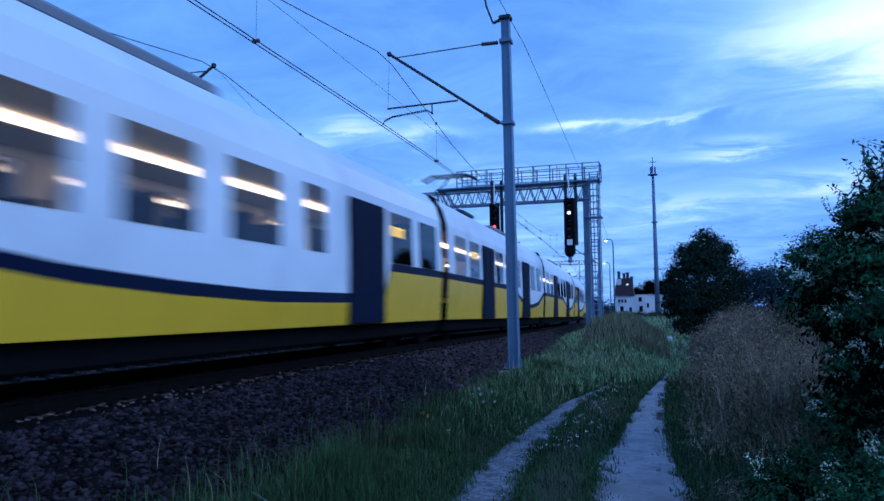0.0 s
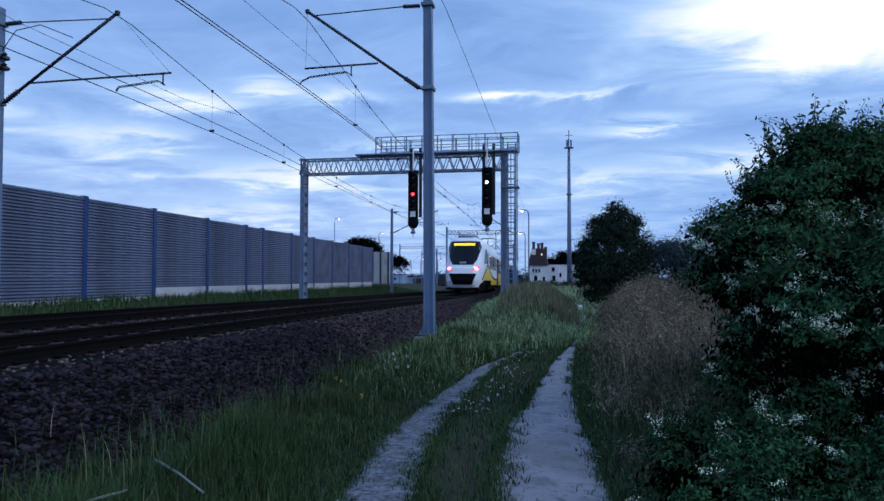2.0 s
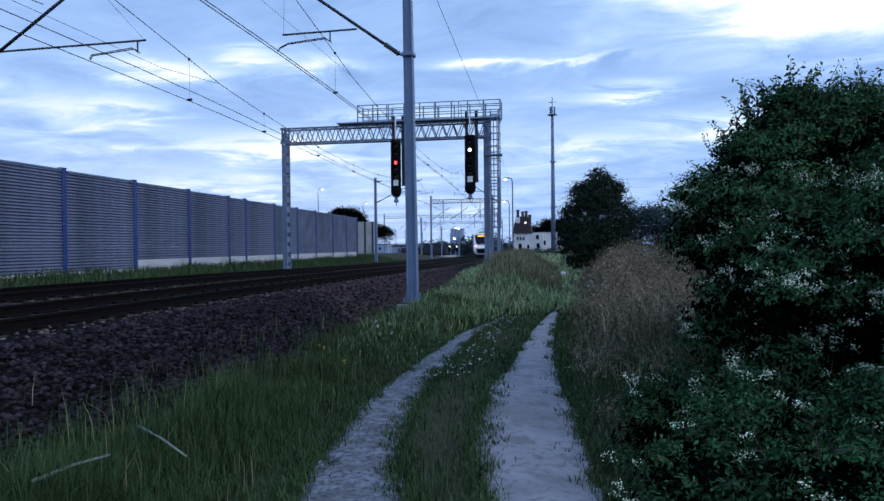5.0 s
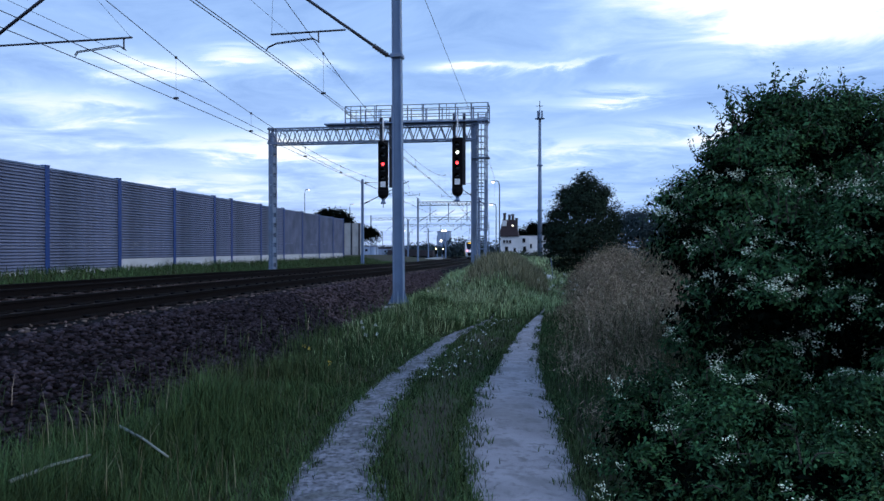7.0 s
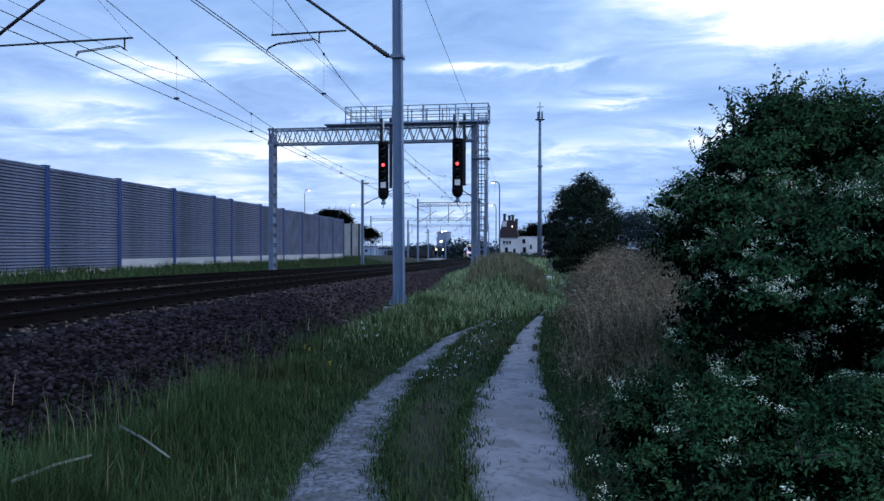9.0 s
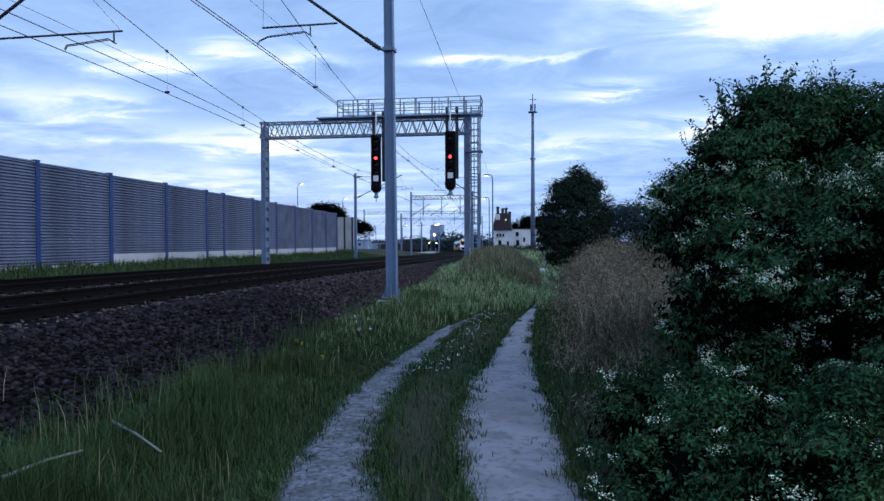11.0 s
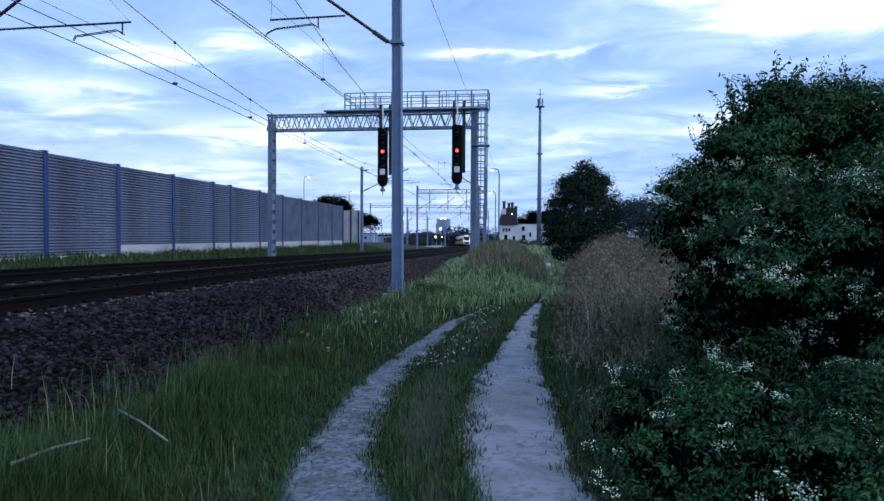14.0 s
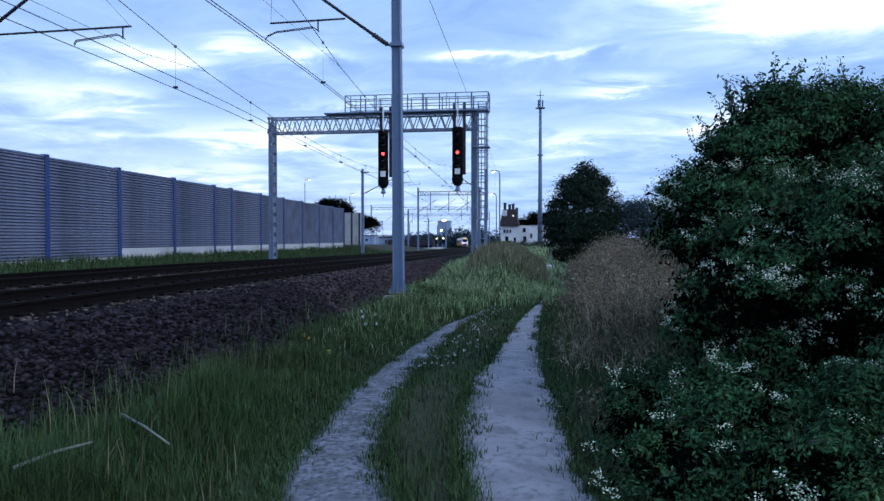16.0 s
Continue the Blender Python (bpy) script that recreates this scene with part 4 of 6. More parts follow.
    y = 3.6 + 18 * rng.random(n) ** 1.5
    x = rng.uniform(-3.7, -0.9, n)
    ok = ~in_rut(x, y, 0.1) & (lump(x, y, 0.9, 21.0) > -0.05) & (x < np.interp(y, *np.array(RUT_L).T))
    x, y = x[ok], y[ok]
    V, F = blades(np.stack([x, y, height(x, y)], -1), (0.15 + 0.4 * np.clip(edge(x, y) / 1.1, 0, 1)) * rng.uniform(0.6, 1.2, len(x)), rng.uniform(0.0012, 0.0026, len(x)) * (1 + y / 12), rng.uniform(0.05, 0.7, len(x)))
    bulk("straw_stalks", V, F, STRAW_PALE, None, "straw-coloured seed stalks among the verge grass", "grass", "stuff")
    # short fringe that softens the edges of the ruts
    n = 38000
    y = 3.3 + 15 * rng.random(n) ** 1.6
    which = rng.random(n) < 0.5
    c = np.where(which, np.interp(y, *np.array(RUT_R).T), np.interp(y, *np.array(RUT_L).T))
    w = np.where(which, np.interp(y, *np.array(WID_R).T), np.interp(y, *np.array(WID_L).T))
    sd = rng.choice([-1, 1], n)
    x = c + sd * (w * (1.04 + 0.25 * lump(c * 0 + y, sd * 3.0 + which, 1.6, 17.0)) + rng.normal(0.025, 0.075, n))
    V, F = blades(np.stack([x, y, height(x, y)], -1), rng.uniform(0.02, 0.12, n) * np.clip(1.25 - y / 14, 0.35, 1), rng.uniform(0.0016, 0.003, n) * (1 + y / 12), rng.uniform(0.3, 1.0, n))
    bulk("rut_fringe", V, F, GRASS, None, "short grass fringe along the edges of the ruts", "grass", "stuff")
    # grass strip along the foot of the noise wall
    n = 26000
    y = rng.uniform(16, 75, n)
    x = rng.uniform(-20.4, -13.6, n)
    V, F = blades(np.stack([x, y, height(x, y)], -1), rng.uniform(0.15, 0.55, n) * (0.85 + 0.7 * lump(x, y, 0.7, 41.0)), np.full(n, 0.011), rng.uniform(0.2, 1.0, n))
    bulk("far_grass", V, F, GRASS, None, "rough grass strip along the foot of the noise barrier", "grass", "stuff")
    # short tufts creeping into the ruts
    n = 1600
    y = rng.uniform(3.5, 18, n)
    s = rng.choice([-1, 1], n)
    which = rng.random(n) < 0.5
    c = np.where(which, np.interp(y, *np.array(RUT_R).T), np.interp(y, *np.array(RUT_L).T))
    w = np.where(which, np.interp(y, *np.array(WID_R).T), np.interp(y, *np.array(WID_L).T))
    x = c + s * w * rng.uniform(0.35, 1.05, n) ** 0.7
    ok = lump(x, y, 2.2, 8.0) > np.where(which, 0.10, 0.05)
    x, y = np.repeat(x[ok], 7) + rng.normal(0, 0.03, ok.sum() * 7), np.repeat(y[ok], 7) + rng.normal(0, 0.03, ok.sum() * 7)
    V, F = blades(np.stack([x, y, height(x, y)], -1), rng.uniform(0.03, 0.10, len(x)), np.full(len(x), 0.005), rng.uniform(0.3, 0.9, len(x)))
    bulk("rut_tufts", V, F, GRASS, None, "short green tufts growing at the edges of the ruts", "grass", "stuff")
    # pebbles in the stony rut
    n = 5200
    y = 3.4 + 14 * rng.random(n) ** 1.5
    left_r = rng.random(n) < 0.8
    c = np.where(left_r, np.interp(y, *np.array(RUT_L).T), np.interp(y, *np.array(RUT_R).T))
    w = np.where(left_r, np.interp(y, *np.array(WID_L).T), np.interp(y, *np.array(WID_R).T))
    x = c + rng.uniform(-1, 1, n) * w
    scatter_stones("pebbles", np.stack([x, y, height(x, y) + 0.004], -1), 0.005 + 0.02 * rng.random(n) ** 2, PEBBLE, "small pale pebbles lying in the stony rut", "pebbles")
    # sparse green blades that climb into the ballast's foot
    n = 6500
    y = 3.4 + 17 * rng.random(n) ** 1.4
    u = -3.5 - np.abs(rng.normal(0, 0.38, n))
    x = u - dev(y)
    ok = lump(x, y, 1.1, 51.0) > -0.12
    x, y, u = x[ok], y[ok], u[ok]
    V, F = blades(np.stack([x, y, np.maximum(height(x, y), np.interp(u, [b[0] for b in BED][::-1], [b[1] for b in BED][::-1]) - fall(y))], -1), rng.uniform(0.08, 0.40, len(x)), rng.uniform(0.0016, 0.003, len(x)) * (1 + y / 12), rng.uniform(0.1, 0.9, len(x)))
    bulk("edge_grass", V, F, GRASS, None, "sparse green grass growing into the ballast's foot", "grass", "stuff")
    # dry stalks in the ballast edge
    n = 36
    y = rng.uniform(5, 24, n)
    x = -4.3 + rng.normal(0, 0.25, n) - dev(y)
    V, F = blades(np.stack([x, y, height(x, y) + 0.05], -1), rng.uniform(0.2, 0.55, n), rng.uniform(0.002, 0.004, n), rng.uniform(0.1, 0.7, n))
    bulk("dry_stalks", V, F, STRAW, None, "thin dry grass stalks at the ballast's foot", "grass", "stuff")


def build_weeds():
    """A bank of tall dry weeds: thin stalks with drooping side shoots."""
    V, F, base = [], [], 0
    n = 26000
    y = 6.3 + 26 * rng.random(n) ** 1.3
    rut = np.interp(y, *np.array(RUT_R).T) + np.interp(y, *np.array(WID_R).T)
    d = rng.random(n) ** 0.8 * 2.8
    x = rut + 0.22 + d
    ok = (x - 2.4) ** 2 / 1.7 ** 2 + (y - 6.4) ** 2 / 2.1 ** 2 > 1
    ok &= lump(x, y, 0.8, 31.0) + 0.35 * np.clip(d, 0, 1.5) > rng.uniform(-0.25, 0.75, n)
    x, y, d = x[ok], y[ok], d[ok]
    H = np.clip(0.16 + d * 0.95, 0, 1.4) * rng.uniform(0.55, 1.1, len(x)) * (0.82 + 0.8 * lump(x, y, 0.75, 12.0))
    z = height(x, y)
    P = np.stack([x, y, z], -1)
    v, f = blades(P, H, rng.uniform(0.0011, 0.0022, len(x)) * (1 + y / 12), rng.uniform(0.2, 1.25, len(x)))
    V.append(v)
    F.append(f)
    base += len(v)
    # twiggy side shoots and seed heads
    k = 4
    up = rng.uniform(0.3, 1.05, (len(x), k)) ** 0.8
    n2 = len(x) * k
    Q = np.repeat(P, k, 0) + np.stack([rng.normal(0, 0.13, n2), rng.normal(0, 0.13, n2), (up * H[:, None]).ravel()], -1)
    v, f = leaves(Q, rng.normal(size=(n2, 3)), rng.uniform(0.03, 0.09, n2) * (0.6 + np.repeat(y, k) / 20), 0.2, 0.07)
    V.append(v)
    F.append(f + base)
    bulk("dry_weeds", np.concatenate(V), np.concatenate(F), STRAW, None, "bank of tall brown withered weeds beside the path", "weeds", "stuff")
    # greener weeds nearest the path and on the mound
    n = 24000
    y = 4.5 + 24 * rng.random(n) ** 1.3
    rut = np.interp(y, *np.array(RUT_R).T) + np.interp(y, *np.array(WID_R).T)
    x = rut + 0.0 + rng.random(n) ** 1.3 * 2.2
    V, F = blades(np.stack([x, y, height(x, y)], -1), rng.uniform(0.15, 1.0, n) * np.clip(0.08 + 0.62 * (x - rut), 0, 0.95) * (0.85 + 0.7 * lump(x, y, 1.1, 61.0)), 0.0024 * (1 + y / 12), rng.uniform(0.2, 1.0, n))
    bulk("green_weeds", V, F, GRASS, None, "green weeds along the edge of the path", "weeds", "stuff")
    # brownish seeding grass on the mound by the gantry foot
    n = 13000
    y = rng.uniform(22, 42, n)
    x = -2.6 + 2.7 * rng.random(n) ** 0.8 - dev(y) * 0.8
    ok = ~in_rut(x, y)
    x, y = x[ok], y[ok]
    V, F = blades(np.stack([x, y, height(x, y)], -1), rng.uniform(0.3, 0.75, len(x)), rng.uniform(0.006, 0.014, len(x)), rng.uniform(0.1, 0.8, len(x)))
    bulk("seeding_grass", V, F, STRAW_PALE, None, "pale brown seeding grass on a low mound", "grass", "stuff")


def leaves(P, Nrm, L, fold=0.35, slim=0.5):
    """Pointed leaves, two triangles each, folded on the midrib."""
    n = len(P)
    Nrm = Nrm / np.linalg.norm(Nrm, axis=1, keepdims=True)
    r = rng.normal(size=(n, 3))
    t = np.cross(Nrm, r)
    t /= np.linalg.norm(t, axis=1, keepdims=True) + 1e-9
    b = np.cross(Nrm, t)
    L = np.asarray(L)[:, None]
    v0, v2 = P - t * L * 0.5, P + t * L * 0.5 - Nrm * L * 0.1
    v1, v3 = P + b * L * slim * 0.5 + Nrm * L * fold * 0.3, P - b * L * slim * 0.5 + Nrm * L * fold * 0.3
    V = np.stack([v0, v1, v2, v3], 1).reshape(-1, 3)
    k = np.arange(n)[:, None] * 4
    return V, np.concatenate([k + [0, 1, 2], k + [0, 2, 3]], 0)


def crown_points(blobs, clumps, per, size, jitter=0.12, inner=0.25):
    """Leaf places: clumps over the skin of a few rounded masses, and some further in."""
    P, D = [], []
    vol = np.array([b[3] * b[4] + b[3] * b[5] + b[4] * b[5] for b in blobs])
    pick = rng.choice(len(blobs), clumps, p=vol / vol.sum())
    for i in pick:
        cx, cy, cz, rx, ry, rz = blobs[i]
        d = rng.normal(size=3)
        d[2] = abs(d[2]) * 1.0 if rng.random() < 0.75 else d[2]
        d /= np.linalg.norm(d)
        depth = 1 - inner * rng.random() ** 1.5 + rng.normal(0, jitter * 0.45)
        c = np.array([cx, cy, cz]) + d * np.array([rx, ry, rz]) * depth
        k = max(4, int(per * rng.uniform(0.5, 1.5)))
        s = size * rng.uniform(0.6, 1.5)
        q = rng.normal(size=(k, 3)) * s * np.array([1, 1, 0.6])
        P.append(c + q)
        D.append(d * 0.9 + q / s * 0.35 + rng.normal(size=(k, 3)) * 0.45 + np.array([0, 0, 0.35]))
    return np.concatenate(P), np.concatenate(D)


def limbs(parent, root, tips, r, name="limb"):
    for tip in tips:
        root_v, tip_v = Vector(root), Vector(tip)
        mid = root_v.lerp(tip_v, 0.5) + Vector((rng.normal(0, 0.12), rng.normal(0, 0.12), 0.15))
        m = Mesh()
        m.tube([root_v, mid, tip_v], r, 6, 0, r * 0.25)
        part(name, m, [BARK], parent, smooth=True)


BUSH = [(3.2, 8.2, 1.65, 1.55, 1.4, 1.62), (2.12, 7.9, 1.5, 0.86, 0.9, 1.36), (2.5, 8.1, 2.25, 0.74, 0.8, 1.05), (2.0, 7.2, 0.75, 0.70, 0.8, 0.70), (4.5, 7.8, 1.6, 1.6, 1.4, 1.65), (5.9, 7.4, 1.4, 1.7, 1.5, 1.6),
        (2.15, 6.7, 1.0, 0.85, 0.8, 0.95), (3.2, 6.3, 1.2, 1.0, 0.9, 1.25), (4.5, 5.9, 1.2, 1.3, 1.1, 1.4), (3.3, 5.1, 0.7, 0.9, 0.8, 0.95)]
LOW = [(1.15, 6.45, 0.20, 0.60, 0.7, 0.40), (0.82, 5.6, 0.12, 0.46, 0.7, 0.36), (1.55, 5.5, 0.28, 0.7, 0.7, 0.46), (2.5, 5.0, 0.36, 0.8, 0.8, 0.60), (0.88, 4.75, 0.08, 0.46, 0.6, 0.34),
       (1.6, 4.4, 0.16, 0.7, 0.6, 0.40), (2.4, 4.0, 0.14, 0.65, 0.55, 0.45)]


def branch_masses(blobs, count, lo, hi):
    """Smaller leafy masses set over the skin of the large ones, with hollows between them."""
    out = []
    area = np.array([b[3] * b[4] + b[3] * b[5] + b[4] * b[5] for b in blobs])
    for i in rng.choice(len(blobs), count, p=area / area.sum()):
        b = np.array(blobs[i])
        d = rng.normal(size=3)
        d[1] = -abs(d[1]) if rng.random() < 0.5 else d[1]
        d[2] = abs(d[2]) if rng.random() < 0.55 else d[2]
        d /= np.linalg.norm(d)
        r = rng.uniform(lo, hi) * min(1.0, b[5] / 0.8)
        c = b[:3] + d * (b[3:] - r * 0.42)
        out.append((c[0], c[1], c[2], r * rng.uniform(0.9, 1.4), r * rng.uniform(0.9, 1.4), r * rng.uniform(0.6, 0.9)))
    return out


def build_bush():
    t = thing("flowering_bush", pose(3.2, 7.6, 0.1), "large dark green bush with clusters of small white blossom", "bush")
    org = np.array([3.2, 7.6, 0.1])
    high = np.array(branch_masses(BUSH, 620, 0.14, 0.32))
    gap = lump(high[:, 0] * 1.2 + high[:, 1], high[:, 2] * 1.5 - high[:, 1] * 0.4, 2.2, 3.3)
    high = [tuple(m) for m, g in zip(high, gap) if g > -0.06 - 0.05 * m[2] or m[2] > 2.9]
    low = branch_masses(LOW, 300, 0.12, 0.24)
    masses = high + low
    P, D = crown_points(masses, 13500, 28, 0.05, 0.14, 0.28)
    V, F = leaves(P - org, D, rng.uniform(0.022, 0.052, len(P)) * (0.7 + 0.06 * P[:, 1]), 0.35, 0.42)
    bulk("crown", V, F, LEAF, t)
    # near-black leaves within the crown stand in for its shaded hollows
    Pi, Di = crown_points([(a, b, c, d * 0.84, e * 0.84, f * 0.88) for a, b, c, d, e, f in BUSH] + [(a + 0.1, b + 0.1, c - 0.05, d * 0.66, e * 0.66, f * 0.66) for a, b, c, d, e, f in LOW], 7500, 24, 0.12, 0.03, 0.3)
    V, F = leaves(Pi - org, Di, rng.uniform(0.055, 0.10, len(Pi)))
    bulk("inner_shade_leaves", V, F, LEAF_SHADE, t)
    # lighter young growth low at the front
    young = branch_masses([(1.9, 4.0, 0.1, 0.8, 0.5, 0.4), (2.7, 4.6, 0.35, 0.8, 0.7, 0.6), (2.3, 4.9, 0.4, 0.6, 0.5, 0.5)], 34, 0.12, 0.22)
    P, D = crown_points(young, 620, 24, 0.05, 0.1, 0.2)
    V, F = leaves(P - org, D, rng.uniform(0.025, 0.055, len(P)), 0.35, 0.32)
    bulk("young_growth", V, F, LEAF_LIGHT, t, "lighter green young leaves")
    # leafy shoots standing out of the outline
    Q, E, S = [], [], []
    m = Mesh()
    spots = [(BUSH[k], True) for k in rng.choice([0, 0, 1, 2, 2, 3, 6, 7], 260)] + [(LOW[k], False) for k in rng.choice(len(LOW), 70)]
    for b, tall in spots:
        d = rng.normal(size=3)
        d[2] = abs(d[2]) * 1.2 + 0.35
        d /= np.linalg.norm(d)
        p0 = np.array(b[:3]) + d * np.array(b[3:]) * 1.0
        ln = rng.uniform(0.18, 0.48) if tall else rng.uniform(0.1, 0.25)
        w = d * 0.7 + np.array([rng.normal(0, 0.4), rng.normal(0, 0.4), 0.55])
        w /= np.linalg.norm(w)
        bow = np.array([rng.normal(0, 0.05), rng.normal(0, 0.05), -0.05])
        m.tube([p0 - org, p0 + w * ln * 0.6 - org, p0 + w * ln + bow - org], 0.006, 4, 0, 0.002)
        for f in np.linspace(0.1, 1.0, 7 if tall else 9):
            for side in (-1, 1):
                Q.append(p0 + w * ln * f + bow * f * f + np.array([side * 0.022, rng.normal(0, 0.018), rng.normal(0, 0.012)]))
                E.append(rng.normal(size=3) * 0.8 + np.array([0, 0, 0.5]))
                S.append(rng.uniform(0.055, 0.105) * (1.1 - 0.4 * f) * (1.0 if tall else 0.6))
    tagged(part("twig_growth", m, [BARK], t), kind="stuff")
    V, F = leaves(np.array(Q) - org, np.array(E), np.array(S), 0.35, 0.42)
    bulk("shoot_leaves", V, F, LEAF, t)
    limbs(t, (0, 0.3, -0.1), [(b[0] - org[0], b[1] - org[1], b[2] + 0.2) for b in BUSH], 0.07)
    # blossom in flat, loose heads that sit in sprays on the outer clumps
    C, _ = crown_points(masses, 1900, 4, 0.08, 0.02, -0.25)
    C = C[(lump(C[:, 0] + 0.5 * C[:, 1], C[:, 2] * 1.3 - 0.3 * C[:, 1], 2.2, 6.0) > 0.14 - 0.12 * C[:, 2]) & (C[:, 2] < 2.5)]
    k = 24
    r, a = 0.052 * np.sqrt(rng.random(len(C) * k)), rng.uniform(0, 6.283, len(C) * k)
    size = np.repeat(rng.uniform(0.6, 1.25, len(C)), k)
    Q = np.repeat(C, k, 0) + np.stack([r * np.cos(a) * size, r * np.sin(a) * size, rng.normal(0.01, 0.016, len(r))], -1)
    V, F = leaves(Q - org, rng.normal(size=(len(Q), 3)) * 0.5 + np.array([0, -0.4, 0.8]), rng.uniform(0.008, 0.016, len(Q)) * (0.65 + 0.06 * Q[:, 1]), 0.2, 0.9)
    bulk("blossom", V, F, BLOSSOM, t, "clusters of small white blossom")


def tree(x, y, z, trunk_h, blobs, clumps, per, csize, lsize, mat, label, cat="tree", name="tree"):
    t = thing(name, pose(x, y, z), label, cat)
    m = Mesh()
    m.tube([(0, 0, -0.2), (0.03, 0, trunk_h * 0.5), (0.0, 0.05, trunk_h)], 0.04 * trunk_h + 0.04, 8, 0, 0.02 * trunk_h + 0.03)
    part("trunk", m, [BARK], t, smooth=True)
    limbs(t, (0, 0, trunk_h * 0.8), [(b[0], b[1], b[2]) for b in blobs], 0.02 * trunk_h + 0.02)
    P, D = crown_points(blobs, clumps, per, csize)
    V, F = leaves(P, D, rng.uniform(0.7, 1.3, len(P)) * lsize)
    bulk("crown", V, F, mat, t)
    return t


def build_trees():
    # dark tree right of the path
    spiky = [(0.0, 0, 2.2, 1.35, 1.3, 1.6), (0.0, 0, 3.35, 1.05, 1.0, 1.15), (-0.7, -0.2, 1.5, 0.95, 1.1, 1.1), (0.5, 0, 1.5, 1.1, 1.2, 1.2)]
    spiky += [(x, 0, z, 0.34, 0.45, h) for x, z, h in ((0.1, 4.5, 0.75), (-0.35, 4.1, 0.7), (0.5, 4.2, 0.65), (-0.85, 3.7, 0.7), (0.95, 3.8, 0.7), (-1.25, 3.0, 0.7), (1.35, 3.0, 0.7), (-1.45, 2.1, 0.65), (1.45, 2.2, 0.7), (0.2, 3.6, 0.9), (-0.3, 3.3, 0.9), (0.6, 3.1, 0.9), (-1.4, 1.3, 0.6), (-1.0, 0.7, 0.5), (-0.4, 0.6, 0.5))]
    tree(1.75, 34, 0.1, 1.6, spiky, 1250, 30, 0.15, 0.12, LEAF_TREE, "dense dark pointed tree beside the path")
    tree(5.4, 40, 0.2, 1.5, [(0, 0, 2.0, 1.5, 1.5, 1.6), (0.9, 0, 1.6, 1.3, 1.3, 1.2), (-0.7, 0, 2.6, 0.8, 0.8, 0.9)], 350, 24, 0.25, 0.16, LEAF_HAZED, "paler grey-green tree behind the weeds")
    tree(3.75, 20, 0.2, 1.2, [(0, 0, 2.2, 0.8, 0.9, 1.0), (0.6, 0, 1.6, 0.9, 0.9, 1.0), (0.1, 0, 3.0, 0.5, 0.5, 0.5), (-0.4, 0, 2.75, 0.4, 0.4, 0.35), (-0.2, 0, 1.1, 0.7, 0.8, 0.8)], 460, 26, 0.15, 0.09, LEAF, "small green tree rising behind the bush")
    tree(5.2, 17, 0.2, 1.2, [(0, 0, 1.7, 1.3, 1.2, 1.0), (1.0, 0, 1.9, 1.2, 1.2, 1.1)], 350, 26, 0.18, 0.10, LEAF, "green shrub behind the flowering bush", "shrub", "shrub")
    tree(-32.5, 104, 0.5, 3.5, [(0, 0, 5.4, 2.8, 2.4, 1.7), (-1.6, 0, 4.6, 1.8, 1.8, 1.5), (1.6, 0, 4.4, 1.8, 1.8, 1.6)], 420, 24, 0.4, 0.3, LEAF_SHADE, "dark tree behind the noise barrier")
    tree(-34.0, 125, 0.5, 3, [(0, 0, 3.6, 2.6, 2.2, 1.6), (2.0, 0, 3.2, 1.8, 1.8, 1.5)], 260, 22, 0.4, 0.3, LEAF_SHADE, "dark tree beyond the end of the noise barrier")
    tree(-2.2, 165, 0.5, 3, [(0, 0, 4.6, 2.2, 2.4, 2.2), (-3.6, 0, 3.6, 1.8, 2, 1.8), (3.5, 0, 4.4, 2.6, 3, 2.8)], 420, 22, 0.6, 0.45, LEAF_SHADE, "dark tree behind the white house")
    # hedge in front of the house
    P, D = crown_points([(x, 74 + 0.4 * (i % 2), 0.5, 1.5, 0.9, 0.75) for i, x in enumerate(np.arange(-5.0, 4.0, 1.1))], 330, 26, 0.22)
    V, F = leaves(P, D, rng.uniform(0.1, 0.2, len(P)))
    bulk("hedge", V, F, HEDGEGREEN, None, "low dark green hedge in front of the white house", "hedge", "stuff")
    # far woods along the horizon
    bl = [(a * d, d, -1.5, 9 * s, 7, (3.6 + 1.6 * math.sin(a * 60)) * s) for a, d, s in [(-0.176 + 0.0075 * i, 330 + 25 * (i % 3), 1.0) for i in range(13)]]
    bl += [(a * d, d, -1.5, 18, 8, 5) for a, d in [(-0.42 + 0.022 * i, 600) for i in range(12)]] + [(-14 + 10 * i, 300, 0, 9, 6, 6.5) for i in range(12)] + [(-75 + 6.5 * i, 345, -2.5, 6, 4, 3.0 + 1.5 * math.sin(i * 2.3)) for i in range(9)] + [(-44 + 3.4 * i, 325, -1, 4.5, 4, 6.5 + 1.2 * math.sin(i * 1.9)) for i in range(5)]
    # woods in the haze-tinted leaf colour
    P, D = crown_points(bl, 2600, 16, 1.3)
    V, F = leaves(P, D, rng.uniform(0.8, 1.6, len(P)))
    bulk("far_woods", V, F, LEAF_HAZED, None, "distant grey-green woods along the horizon", "woods", "stuff")


